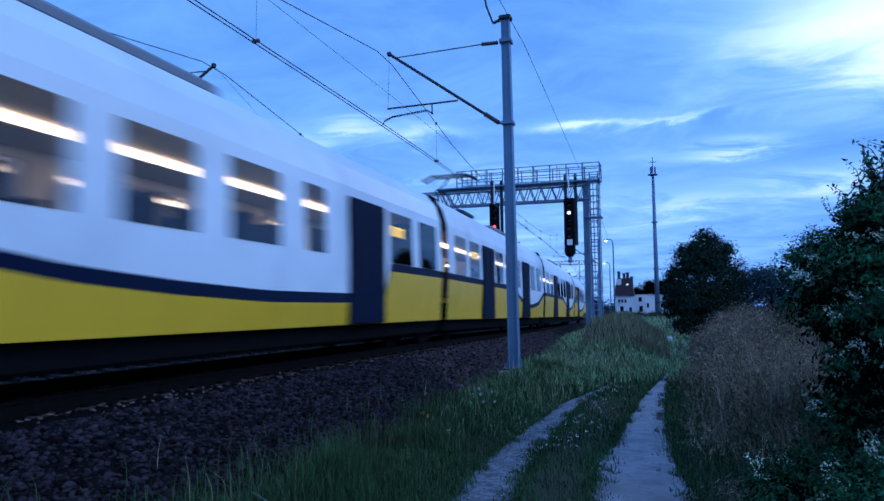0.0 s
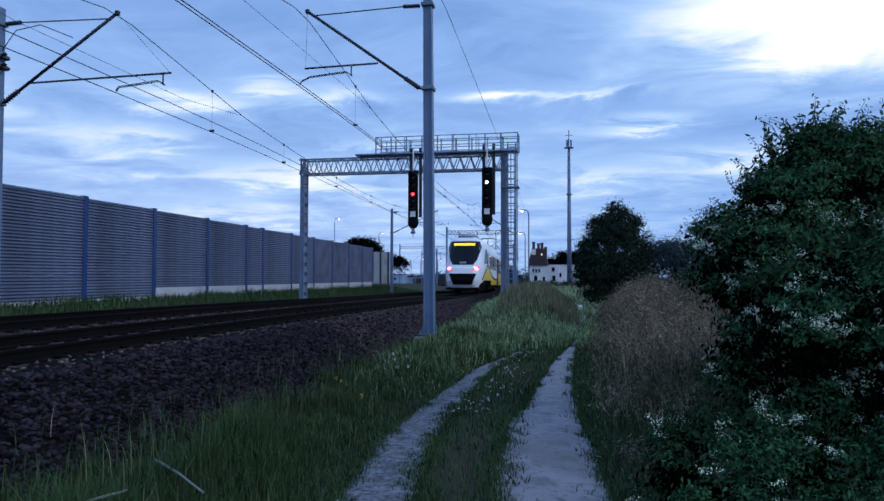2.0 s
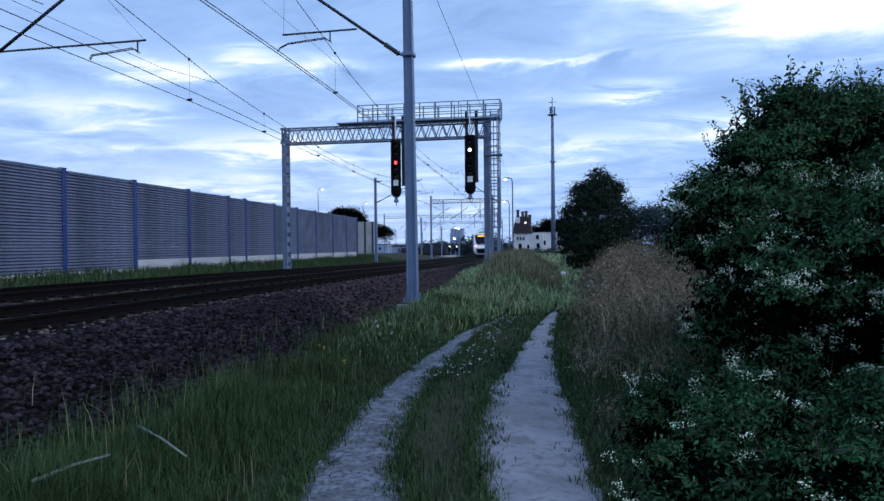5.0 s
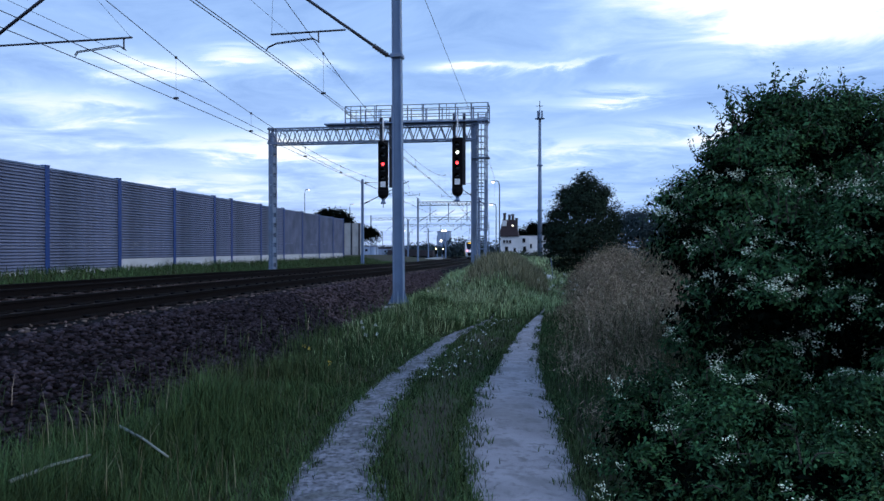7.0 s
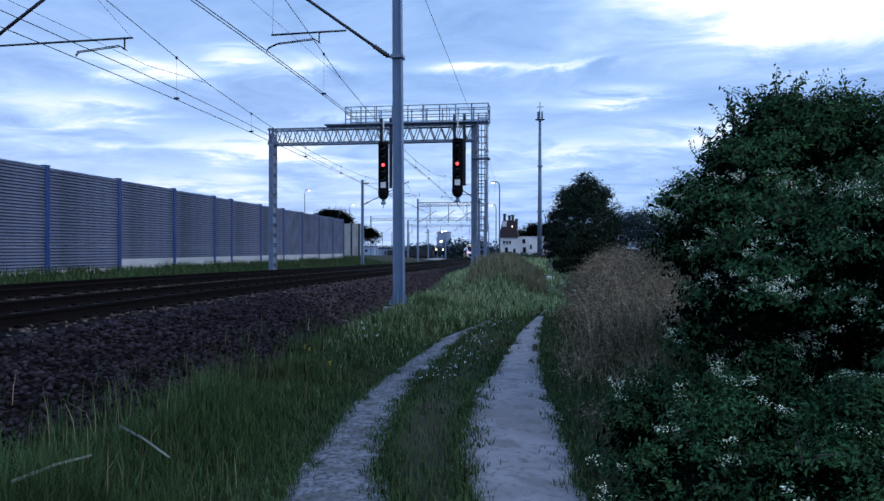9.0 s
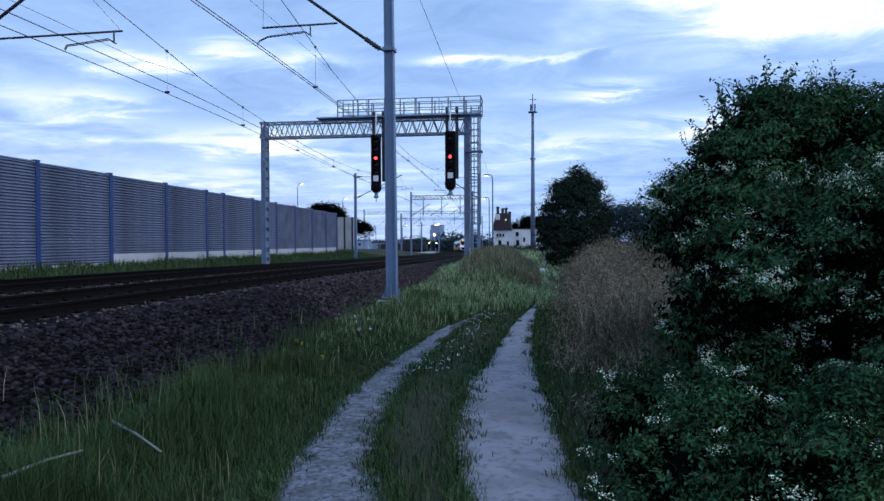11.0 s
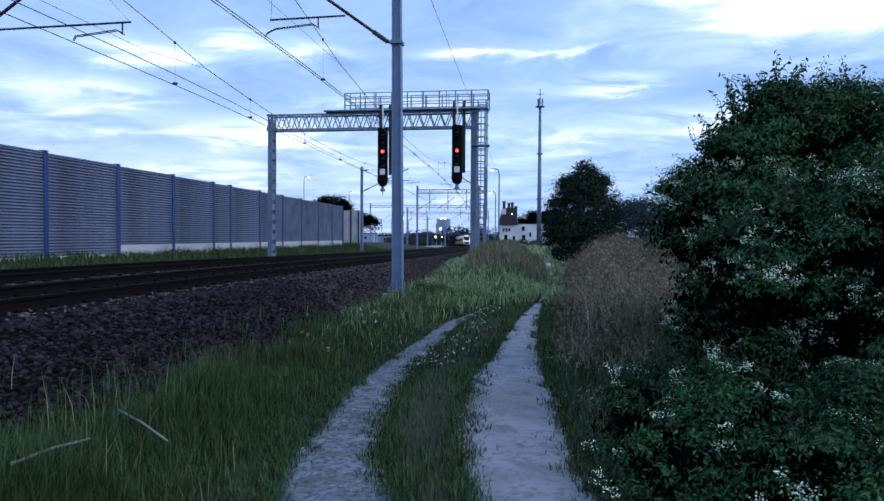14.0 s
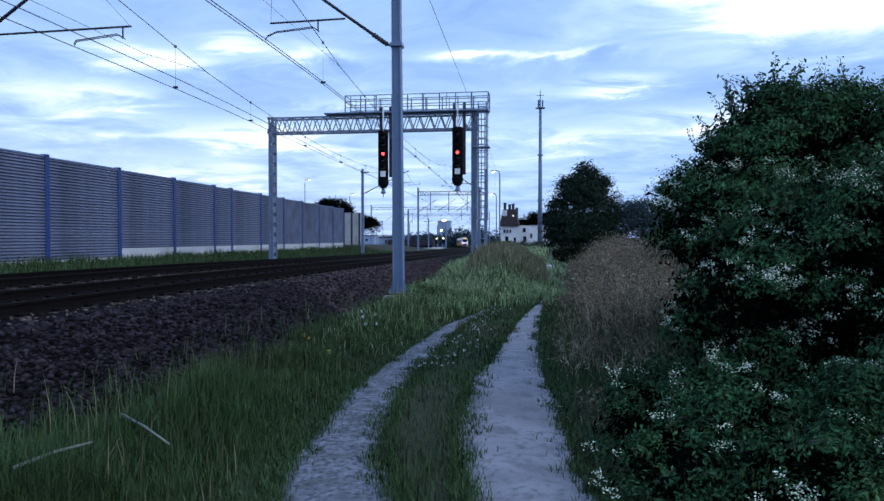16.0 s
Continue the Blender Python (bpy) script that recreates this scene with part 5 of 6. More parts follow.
def flower_head(name, pts, mat, label, cat, stem=0.45):
    for x, y, h in pts:
        z = float(height(x, y))
        t = thing(name, pose(x, y, z), label, cat, cat + "s")
        m = Mesh()
        m.tube([(0, 0, 0), (0.02, 0.01, h * 0.6), (0.03, 0.0, h)], 0.004, 4)
        part("stem", m, [GRASS], t)
        n = 22
        r = 0.022 * np.sqrt(rng.random(n)) * (1 + y / 25)
        a = rng.uniform(0, 6.28, n)
        P = np.stack([0.03 + r * np.cos(a), r * np.sin(a), h + 0.05 * rng.random(n)], -1)
        V, F = leaves(P, rng.normal(size=(n, 3)) * 0.5 + np.array([0, -0.3, 0.8]), np.full(n, 0.013), 0.2, 0.9)
        bulk("umbel", V, F, mat, t, kind="stuff")


def build_flowers():
    w = [(-2.88, 10.7, 0.42), (-2.75, 10.4, 0.36), (-2.95, 10.9, 0.47), (-2.8, 11.2, 0.4), (-2.7, 10.9, 0.3)]
    w += [(-3.0 + 0.16 * i, 17.5 + (i * 0.73) % 2.2, 0.5) for i in range(5)]
    flower_head("yarrow", w, PETAL, "white yarrow flower standing in the verge grass", "flower")
    w2 = [(-0.15 + 0.055 * i + 0.2 * math.sin(i * 2.3), 17.0 + (i * 1.37) % 8.0, 0.45 + 0.4 * ((i * 0.37) % 1)) for i in range(20)]
    flower_head("cow_parsley", w2, PETAL, "white umbel flower beside the path", "flower")
    flower_head("ragwort", [(-2.65, 8.25, 0.3), (-3.2, 9.1, 0.32), (-3.35, 9.3, 0.3)], YPETAL, "small yellow flower in the grass", "flower")
    # small white daisies in the strip between the ruts
    n = 90
    y = rng.uniform(8, 15.5, n)
    x = np.interp(y, *np.array(RUT_L).T) * 0.62 + np.interp(y, *np.array(RUT_R).T) * 0.38 + rng.normal(0, 0.16, n)
    P = np.stack([x, y, height(x, y) + rng.uniform(0.10, 0.18, n)], -1)
    P = np.repeat(P, 3, 0) + rng.normal(0, 0.01, (n * 3, 3))
    V, F = leaves(P, rng.normal(size=(len(P), 3)) * 0.4 + np.array([0, -0.3, 0.8]), np.full(len(P), 0.017), 0.1, 0.9)
    bulk("daisies", V, F, PETAL, None, "tiny white daisies in the grass between the ruts", "flowers", "stuff")
    for a, b in (((-3.40, 5.20, 0.27), (-2.63, 4.58, 0.24)), ((-3.06, 3.63, 0.36), (-3.00, 4.26, 0.33))):
        m = Mesh()
        m.tube([a, ((a[0] + b[0]) / 2, (a[1] + b[1]) / 2, (a[2] + b[2]) / 2 + 0.015), b], 0.012, 7, 0, 0.008)
        tagged(part("stick", m, [STICK], None, smooth=True), "pale bleached stick lying in the grass", "stick", "sticks")


# ---- far things ----
def street_lamp(x, y, z, h, arm, label, glow=True, r=0.07):
    t = thing("street_lamp", pose(x, y, z), label, "street lamp", "street lamps")
    m = Mesh()
    m.tube([(0, 0, 0), (0, 0, h * 0.93), (arm * 0.15, 0, h * 0.985), (arm * 0.5, 0, h), (arm, 0, h * 0.995)], r, 8, 0, r * 0.6)
    part("pole", m, [GALV], t, smooth=True)
    hd = Mesh()
    hd.box((arm * 1.15, 0, h * 0.995), (abs(arm) * 0.6 + 0.1, 0.3, 0.14), None, 0, 0.04)
    part("lamp_head", hd, [GALV], t)
    g = Mesh()
    g.lathe([(0.04, -0.09), (0.14, -0.05), (0.17, 0.0)], (arm * 1.2, 0, h * 0.995 - 0.07), n=12)
    part("lamp_glass", g, [LAMPGLOW], t, "glowing warm lamp glass", True)


def build_far():
    street_lamp(-4.55, 70, 0.5, 7.9, -0.55, "tall grey street lamp, lit, near the gantry")
    street_lamp(-6.85, 98, 0.5, 7.4, -0.6, "tall grey street lamp, lit, further along the line")
    street_lamp(-39.0, 110, 0.5, 10.8, 0.6, "tall street lamp, lit, behind the noise barrier")
    street_lamp(-38.0, 133, 0.5, 9.8, 0.6, "tall street lamp, lit, beyond the barrier's end")
    for i, (k, d, h) in enumerate(((-0.236, 300, 12), (-0.222, 320, 13), (-0.213, 290, 12), (-0.207, 350, 14), (-0.245, 340, 12), (-0.196, 310, 12), (-0.17, 380, 14))):
        street_lamp(k * d, d, 0.4 - float(fall(d)), h, 1.2 if i % 2 else -1.2, "distant yard lamp, lit, over the station tracks", r=0.14)
    # slim communications mast
    t = thing("radio_mast", pose(-0.72, 90, 0.6), "slim grey radio mast with a small platform at its head", "radio mast")
    m = Mesh()
    m.tube([(0, 0, 0), (0, 0, 8), (0, 0, 17.6)], 0.34, 10, 0, 0.17)
    part("pole", m, [GALV], t, smooth=True)
    p = Mesh()
    p.lathe([(0.2, 17.45), (0.62, 17.5), (0.62, 17.58), (0.2, 17.6)], n=14)
    part("platform", p, [STEEL_GREY], t)
    for a in range(3):
        q = Mesh()
        q.box((0.3 * math.cos(a * 2.1 + 0.4), 0.3 * math.sin(a * 2.1 + 0.4), 18.15), (0.2, 0.14, 0.9), None, 0, 0.03)
        part("antenna", q, [GALV], t)
    q = Mesh()
    q.tube([(0, 0, 17.6), (0, 0, 19.8)], 0.05, 6)
    q.box((0, 0, 19.15), (0.9, 0.06, 0.06))
    part("lightning_rod", q, [STEEL_DARK], t)
    for z in (5.8, 11.6):
        q = Mesh()
        q.lathe([(0.36, z - 0.08), (0.36, z + 0.08)], n=12)
        part("flange", q, [STEEL_GREY], t)
    # white house with a dark red roof and chimneys
    d = 125
    h = thing("house", pose(-5.2, d, 0.5), "white plastered house with a dark red hipped roof and tall chimneys", "house")
    w = Mesh()
    w.box((0, 0, 1.6), (5.0, 6.0, 3.2))
    part("wall", w, [PLASTER], h)
    r = Mesh()
    e = 3.2
    for quad in ([(-2.8, -3.3, e), (0.6, -3.3, e), (-0.2, -1.0, 6.2), (-2.3, -1.0, 6.2)], [(0.6, -3.3, e), (0.6, 3.3, e), (-0.2, 1.0, 6.2), (-0.2, -1.0, 6.2)],
                 [(-2.8, 3.3, e), (-2.8, -3.3, e), (-2.3, -1.0, 6.2), (-2.3, 1.0, 6.2)], [(0.6, 3.3, e), (-2.8, 3.3, e), (-2.3, 1.0, 6.2), (-0.2, 1.0, 6.2)], [(-2.3, -1, 6.2), (-0.2, -1, 6.2), (-0.2, 1, 6.2), (-2.3, 1, 6.2)]):
        r.face(quad)
    r.box((-1.1, 0, e + 0.03), (3.5, 6.7, 0.12))
    part("roof", r, [ROOFTILE], h)
    g = Mesh()
    g.box((-1.95, -0.9, 5.3), (0.75, 2.0, 1.4))
    part("dormer", g, [PLASTER], h)
    for x, z in ((-2.0, 7.3), (-1.15, 7.0), (-0.55, 7.1), (0.1, 6.4)):
        c = Mesh()
        c.box((x, 0, z - 0.9), (0.45, 0.6, 1.9))
        c.box((x, 0, z), (0.55, 0.7, 0.2))
        part("chimney", c, [BRICKDARK], h, "tall sooty chimney stack")
    for x, z, ww, hh in ((-1.5, 0.95, 0.55, 0.9), (1.6, 0.95, 0.55, 0.95), (-0.1, 0.85, 0.4, 0.7), (1.5, 2.5, 0.5, 0.7), (-1.9, 2.3, 0.32, 0.5), (-1.4, 2.3, 0.32, 0.5), (-0.9, 2.3, 0.32, 0.5)):
        q = Mesh()
        q.box((x, -3.0, z), (ww, 0.08, hh))
        win = part("window", q, [SHIELD], h, "dark window")
        s = Mesh()
        s.box((x, -3.05, z - hh / 2 - 0.05), (ww + 0.15, 0.16, 0.07))
        part("sill", s, [CONCRETE], win)
    lt = Mesh()
    lt.lathe([(0.05, -0.1), (0.16, 0), (0.05, 0.1)], (-0.55, -1.8, 5.05), n=10)
    part("wall_lamp", lt, [LAMPGLOW], h, "lit lamp under the eaves")
    h2 = thing("outbuilding", pose(-1.2, d + 2, 0.5), "low white flat-roofed building beside the house", "building")
    w = Mesh()
    w.box((0, 0, 1.6), (6.4, 6, 3.2))
    part("wall", w, [PLASTER], h2)
    w = Mesh()
    w.box((0, 0, 3.28), (6.7, 6.3, 0.16))
    part("roof", w, [CONCRETE], h2)
    for x in (-1.6, 1.2):
        q = Mesh()
        q.box((x, -3.0, 1.5), (0.9, 0.08, 0.8))
        part("window", q, [SHIELD], h2, "dark window")
    # white marker stone with a leaning rod, half hidden by the weeds
    c = thing("marker_stone", pose(0.15, 33, float(height(0.15, 33))), "small white boundary stone with a thin leaning rod", "marker stone")
    b = Mesh()
    b.box((0, 0, 0.22), (0.26, 0.2, 0.44), None, 0, 0.05)
    part("stone", b, [WHITE], c)
    q = Mesh()
    q.tube([(0.22, 0, 0), (0.08, 0, 1.25)], 0.018, 6)
    part("rod", q, [GALV], c)
    # pale industrial shed at the barrier's end
    s = thing("shed", pose(-26.4, 92, 0.5), "pale grey shed wall with dark uprights beyond the barrier", "building")
    w = Mesh()
    w.box((0, 0, 2.4), (3.4, 1.2, 4.3))
    part("wall", w, [CONCRETE], s)
    for x in (-0.55, 0.55, 1.62):
        q = Mesh()
        q.box((x, -0.62, 2.4), (0.22, 0.1, 4.3))
        part("upright", q, [STEEL_DARK], s)
    # portals over the station throat
    for y, x0, x1, zt in ((96, -17.6, -9.0, 8.0), (150, -38, -13.0, 8.2), (200, -44, -16.0, 8.4)):
        t = thing("catenary_portal", pose(0, y, 0.5 - float(fall(y))), "grey lattice catenary portal over the station tracks", "catenary portal", "catenary portals")
        zt += float(fall(y))
        for x in (x0, x1):
            m = Mesh()
            m.box((x, 0, zt / 2), (0.22, 0.22, zt + 0.3))
            part("leg", m, [STEEL_GREY], t)
        lattice_truss(t, x0, x1, 0, zt - 0.9, zt - 0.4, 0.5, 0.028, 18, STEEL_GREY)
        for k in range(3):
            xx = x0 + (x1 - x0) * (0.2 + 0.3 * k)
            tube_part("hanger", [(xx, 0, zt - 0.5), (xx, 0, zt - 3.2)], 0.06, STEEL_GREY, t, n=6)
            tube_part("diagonal", [(xx - 1.6, 0, zt - 3.2), (xx + 0.9, 0, zt - 1.5)], 0.045, STEEL_GREY, t, n=6)
    for i, (k, y) in enumerate(((-0.198, 130), (-0.168, 170), (-0.155, 230), (-0.142, 260))):
        t = thing("line_mast", pose(k * y, y, 0.5 - float(fall(y))), "slim grey line mast among the station tracks", "catenary mast", "line masts")
        m = Mesh()
        m.box((0, 0, 3.9), (0.26, 0.26, 7.8))
        part("post", m, [STEEL_GREY], t)
        tube_part("cross_arm", [(-1.2, 0, 6.9), (1.2, 0, 7.1)], 0.05, STEEL_GREY, t)
    # low signals with amber lights beside the station tracks
    for k, d in ((-0.1565, 210), (-0.1462, 212)):
        t = thing("yard_signal", pose(k * d, d, 0.5 - float(fall(d))), "small black signal showing amber over the station tracks", "railway signal", "yard signals")
        m = Mesh()
        m.box((0, 0, 2.7), (0.7, 0.4, 2.2), None, 0, 0.1)
        part("head", m, [BLACK], t)
        m = Mesh()
        m.box((0, 0, 0.8), (0.2, 0.2, 1.6))
        part("post", m, [STEEL_DARK], t)
        m = Mesh()
        m.lathe([(0.20, -0.22), (0.12, -0.3)], (0, 0, 3.2), "y", 12)
        part("lit_lens", m, [AMBER], t, "glowing amber lens")
    # low platform edge along the curve
    m = Mesh()
    for y in np.arange(150, 300, 6.0):
        z = 0.95 - float(fall(y))
        a0, a1 = track_point(-15.5, y), track_point(-15.5, y + 6.02)
        b0, b1 = track_point(-19.5, y), track_point(-19.5, y + 6.02)
        m.face([(*a0, z), (*a1, z - 0.07), (*b1, z - 0.07), (*b0, z)])
        m.face([(*a0, z - 0.9), (*a1, z - 0.97), (*a1, z - 0.07), (*a0, z)])
    z = 0.95 - float(fall(150))
    m.face([(*track_point(-15.5, 150), z - 0.9), (*track_point(-15.5, 150), z), (*track_point(-19.5, 150), z), (*track_point(-19.5, 150), z - 0.9)])
    tagged(part("platform", m, [CONCRETE]), "long low concrete station platform along the curve", "platform", "", "structure")
    for k, d in ((-0.205, 260), (-0.180, 290)):
        w = thing("freight_wagon", pose(k * d, d, 0.6 - float(fall(d)), 0, 0, 80), "dark covered wagon standing in the station yard", "wagon", "freight wagons")
        m = Mesh()
        m.box((0, 0, 2.1), (2.7, 12, 2.4), None, 0, 0.12)
        part("body", m, [BRICKDARK], w)
        m = Mesh()
        m.box((0, 0, 0.75), (2.2, 11, 0.3))
        part("underframe", m, [T_DARK], w)
        for sy in (-4.5, -3, 3, 4.5):
            m = Mesh()
            m.lathe([(0.45, -0.8), (0.45, 0.8)], (0, sy, 0.45), "x", 12)
            part("wheelset", m, [T_DARK], w)
    # town behind the station
    for k, d, w, hh in ((-0.1445, 520, 9, 17), (-0.235, 500, 60, 5), (-0.205, 460, 40, 4.5), (-0.262, 420, 14, 6), (-0.185, 480, 30, 6)):
        t = thing("town_block", pose(k * d, d, 0.4 - float(fall(d))), "distant grey building behind the station", "building", "far buildings")
        m = Mesh()
        m.box((0, 0, hh / 2), (w, 10, hh))
        part("wall", m, [SKYLINE_HAZED], t)
        m = Mesh()
        m.box((0, 0, hh + 0.2), (w + 0.6, 10.6, 0.4))
        part("roof", m, [BRICKDARK], t)
        for i in range(max(2, int(w / 6))):
            m = Mesh()
            m.box((-w / 2 + 3 + i * 6, -5.02, hh * 0.6), (1.4, 0.1, 1.4))
            part("window", m, [SHIELD if i % 2 else LAMPGLOW] if hh > 10 else [SHIELD], t)
    for k, z in ((-0.1475, 19), (-0.1430, 19)):
        t = thing("floodlight", pose(k * 250, 250, 0.4 - float(fall(250))), "distant floodlight mast, lit, over the station", "floodlight", "floodlights")
        m = Mesh()
        m.tube([(0, 0, 0), (0, 0, 10.2)], 0.16, 8)
        part("pole", m, [STEEL_GREY], t)
        m = Mesh()
        m.lathe([(0.1, -0.2), (0.3, -0.08), (0.3, 0.08), (0.1, 0.2)], (0, 0, 10.2), n=10)
        part("lamp_glass", m, [LAMPGLOW], t, "glowing floodlight glass")


# ---- the train ----
PROFILE = [(1.36, 0.60), (1.42, 0.95), (1.425, 1.6), (1.42, 2.4), (1.38, 3.1), (1.26, 3.5), (1.02, 3.80), (0.60, 4.0), (0.0, 4.06)]


def half_width(z):
    zs, ws = [p[1] for p in PROFILE], [p[0] for p in PROFILE]
    return float(np.interp(z, zs, ws))


def nose_depth(z):
    return float(np.interp(z, [0.25, 0.5, 0.9, 1.35, 1.7, 1.95, 2.4, 3.3, 3.65, 3.9, 4.06], [0.55, 0.18, 0.0, 0.06, 0.18, 0.42, 0.82, 1.55, 1.85, 2.25, 3.0]))


NOSE = 3.0


def nose_point(x, z, lift=0.0):
    hw = max(half_width(max(z, 0.6)), 0.02)
    sf = nose_depth(z)
    f = min(1.0, abs(x) / hw)
    s = sf + (NOSE - sf) * f ** 6.5
    # lift outwards along a rough normal
    return Vector((x * (1 + lift * 0.4), s - lift * (1.0 - 0.5 * f ** 4), z + lift * 0.35))


def patch(zs, xfun, lift, nx=14):
    m = Mesh()
    grid = []
    for z in zs:
        a, b = xfun(z)
        grid.append([nose_point(a + (b - a) * i / nx, z, lift) for i in range(nx + 1)])
    for r in range(len(grid) - 1):
        for i in range(nx):
            m.face([grid[r][i], grid[r][i + 1], grid[r + 1][i + 1], grid[r + 1][i]])
    return m


def car_body(parent, length, nose, yel, holes, skirt):
    """Body shell along +y from 0; yel(s): top of the yellow; holes: window spans left open; skirt(s): lower edge."""
    edges = sorted({round(v, 3) for a, b in holes for v in (a, b)} | set(np.round(np.arange(NOSE if nose else 0.0, length + 0.01, 0.35), 3)) | {float(NOSE if nose else 0.0), length})
    m = Mesh()
    cols = []
    for s in edges:
        lo, y0 = skirt(s), yel(s) + 0.05
        y1 = y0 + 0.17
        zs = [lo, max(y0, lo + 0.01), max(y1, lo + 0.02), max(1.81, y1 + 0.012), max(2.90, y1 + 0.03), 3.1, 3.5, 3.80, 4.0, 4.06]
        cols.append([(half_width(z), s, z) for z in zs])
    mats = [1, 2, 0, 0, 0, 0, 0, 3, 3]
    for c in range(len(cols) - 1):
        mid = (edges[c] + edges[c + 1]) / 2
        hole = any(a < mid < b for a, b in holes)
        for r in range(9):
            if r == 3 and hole:
                continue
            q = [cols[c][r], cols[c + 1][r], cols[c + 1][r + 1], cols[c][r + 1]]
            m.face(q, mats[r])
            m.face([(-p[0], p[1], p[2]) for p in q][::-1], mats[r])
    part("body", m, [T_WHITE, T_YELLOW, T_BLUE, T_ROOF], parent, "white body with a yellow swoosh edged in dark blue")
    # floor, inner lining, lights
    f = Mesh()
    f.box((0, (NOSE + length) / 2 if nose else length / 2, 1.0), (2.6, length - (NOSE if nose else 0.2), 0.08))
    part("floor", f, [T_DARK], parent)
    g = Mesh()
    g.box((0, (length + (5 if nose else 0.5)) / 2, 2.98), (0.16, length - (6 if nose else 1.5), 0.05))
    part("cabin_light", g, [CABINLIGHT], parent, "warm light strip under the ceiling")
    ce = Mesh()
    ce.box((0, (length + (5 if nose else 0.5)) / 2, 3.06), (2.5, length - (6 if nose else 1.5), 0.05))
    part("ceiling_panel", ce, [T_INNER], parent)


def pane(parent, s0, s1, z0, z1, mat, name="window", slant=0.0, proud=0.012, label=""):
    for sg in (-1, 1):
        m = Mesh()
        r = 0.09
        pts = []
        for cs, cz, a0 in ((s1 - r, z1 - r, 0), (s0 + r, z1 - r, 90), (s0 + r, z0 + r, 180), (s1 - r, z0 + r, 270)):
            for k in range(4):
                a = radians(a0 + k * 30)
                ss, zz = cs + r * math.cos(a), cz + r * math.sin(a)
                ss += slant * (zz - z0) / (z1 - z0) if cs < (s0 + s1) / 2 else 0
                pts.append((sg * (half_width(zz) + proud), ss, zz))
        m.face(pts)
        part(name, m, [mat], parent, label)


def bogie(parent, s):
    b = Mesh()
    for sx in (-0.98, 0.98):
        b.box((sx, s, 0.52), (0.16, 2.9, 0.22), None, 0, 0.04)
        for dy in (-1.2, 1.2):
            b.box((sx, s + dy, 0.46), (0.22, 0.4, 0.34), None, 0, 0.05)
            b.lathe([(0.11, 0.56), (0.11, 0.8)], (sx, s + dy * 0.6, 0), n=8)
    b.box((0, s, 0.55), (1.9, 0.5, 0.26), None, 0, 0.04)
    bo = part("bogie", b, [T_DARK], parent, "dark bogie frame")
    w = Mesh()
    w.lathe([(0.42, -0.07), (0.44, -0.06), (0.42, 0.05), (0.30, 0.06), (0.14, 0.04), (0.12, 0.09)], axis="x", n=20)
    wd = w.data("wheel", RAIL)
    for dy in (-1.2, 1.2):
        for sx in (-0.75, 0.75):
            part("wheel", wd, None, bo, at=pose(sx, s + dy, 0.42, 0, 0, 0 if sx > 0 else 180))


def seats(parent, s0, s1):
    m = Mesh()
    m.box((0, 0, 1.45), (0.95, 0.45, 0.14), None, 0, 0.04)
    m.box((0, 0.22, 1.85), (0.95, 0.12, 0.8), None, 0, 0.05)
    d = m.data("seat", T_SEAT)
    n = int((s1 - s0) / 0.95)
    for i in range(n):
        for sx in (-0.85, 0.85):
            part("seat", d, None, parent, at=pose(sx, s0 + i * 0.95, 0, 0, 0, 180 * (i % 2)))


def roof_box(parent, s0, s1, w=1.7, h=0.28):
    m = Mesh()
    m.box((0, (s0 + s1) / 2, 4.0 + h / 2), (w, s1 - s0, h), None, 0, 0.06)
    part("roof_unit", m, [T_ROOF], parent, "grey roof equipment box")


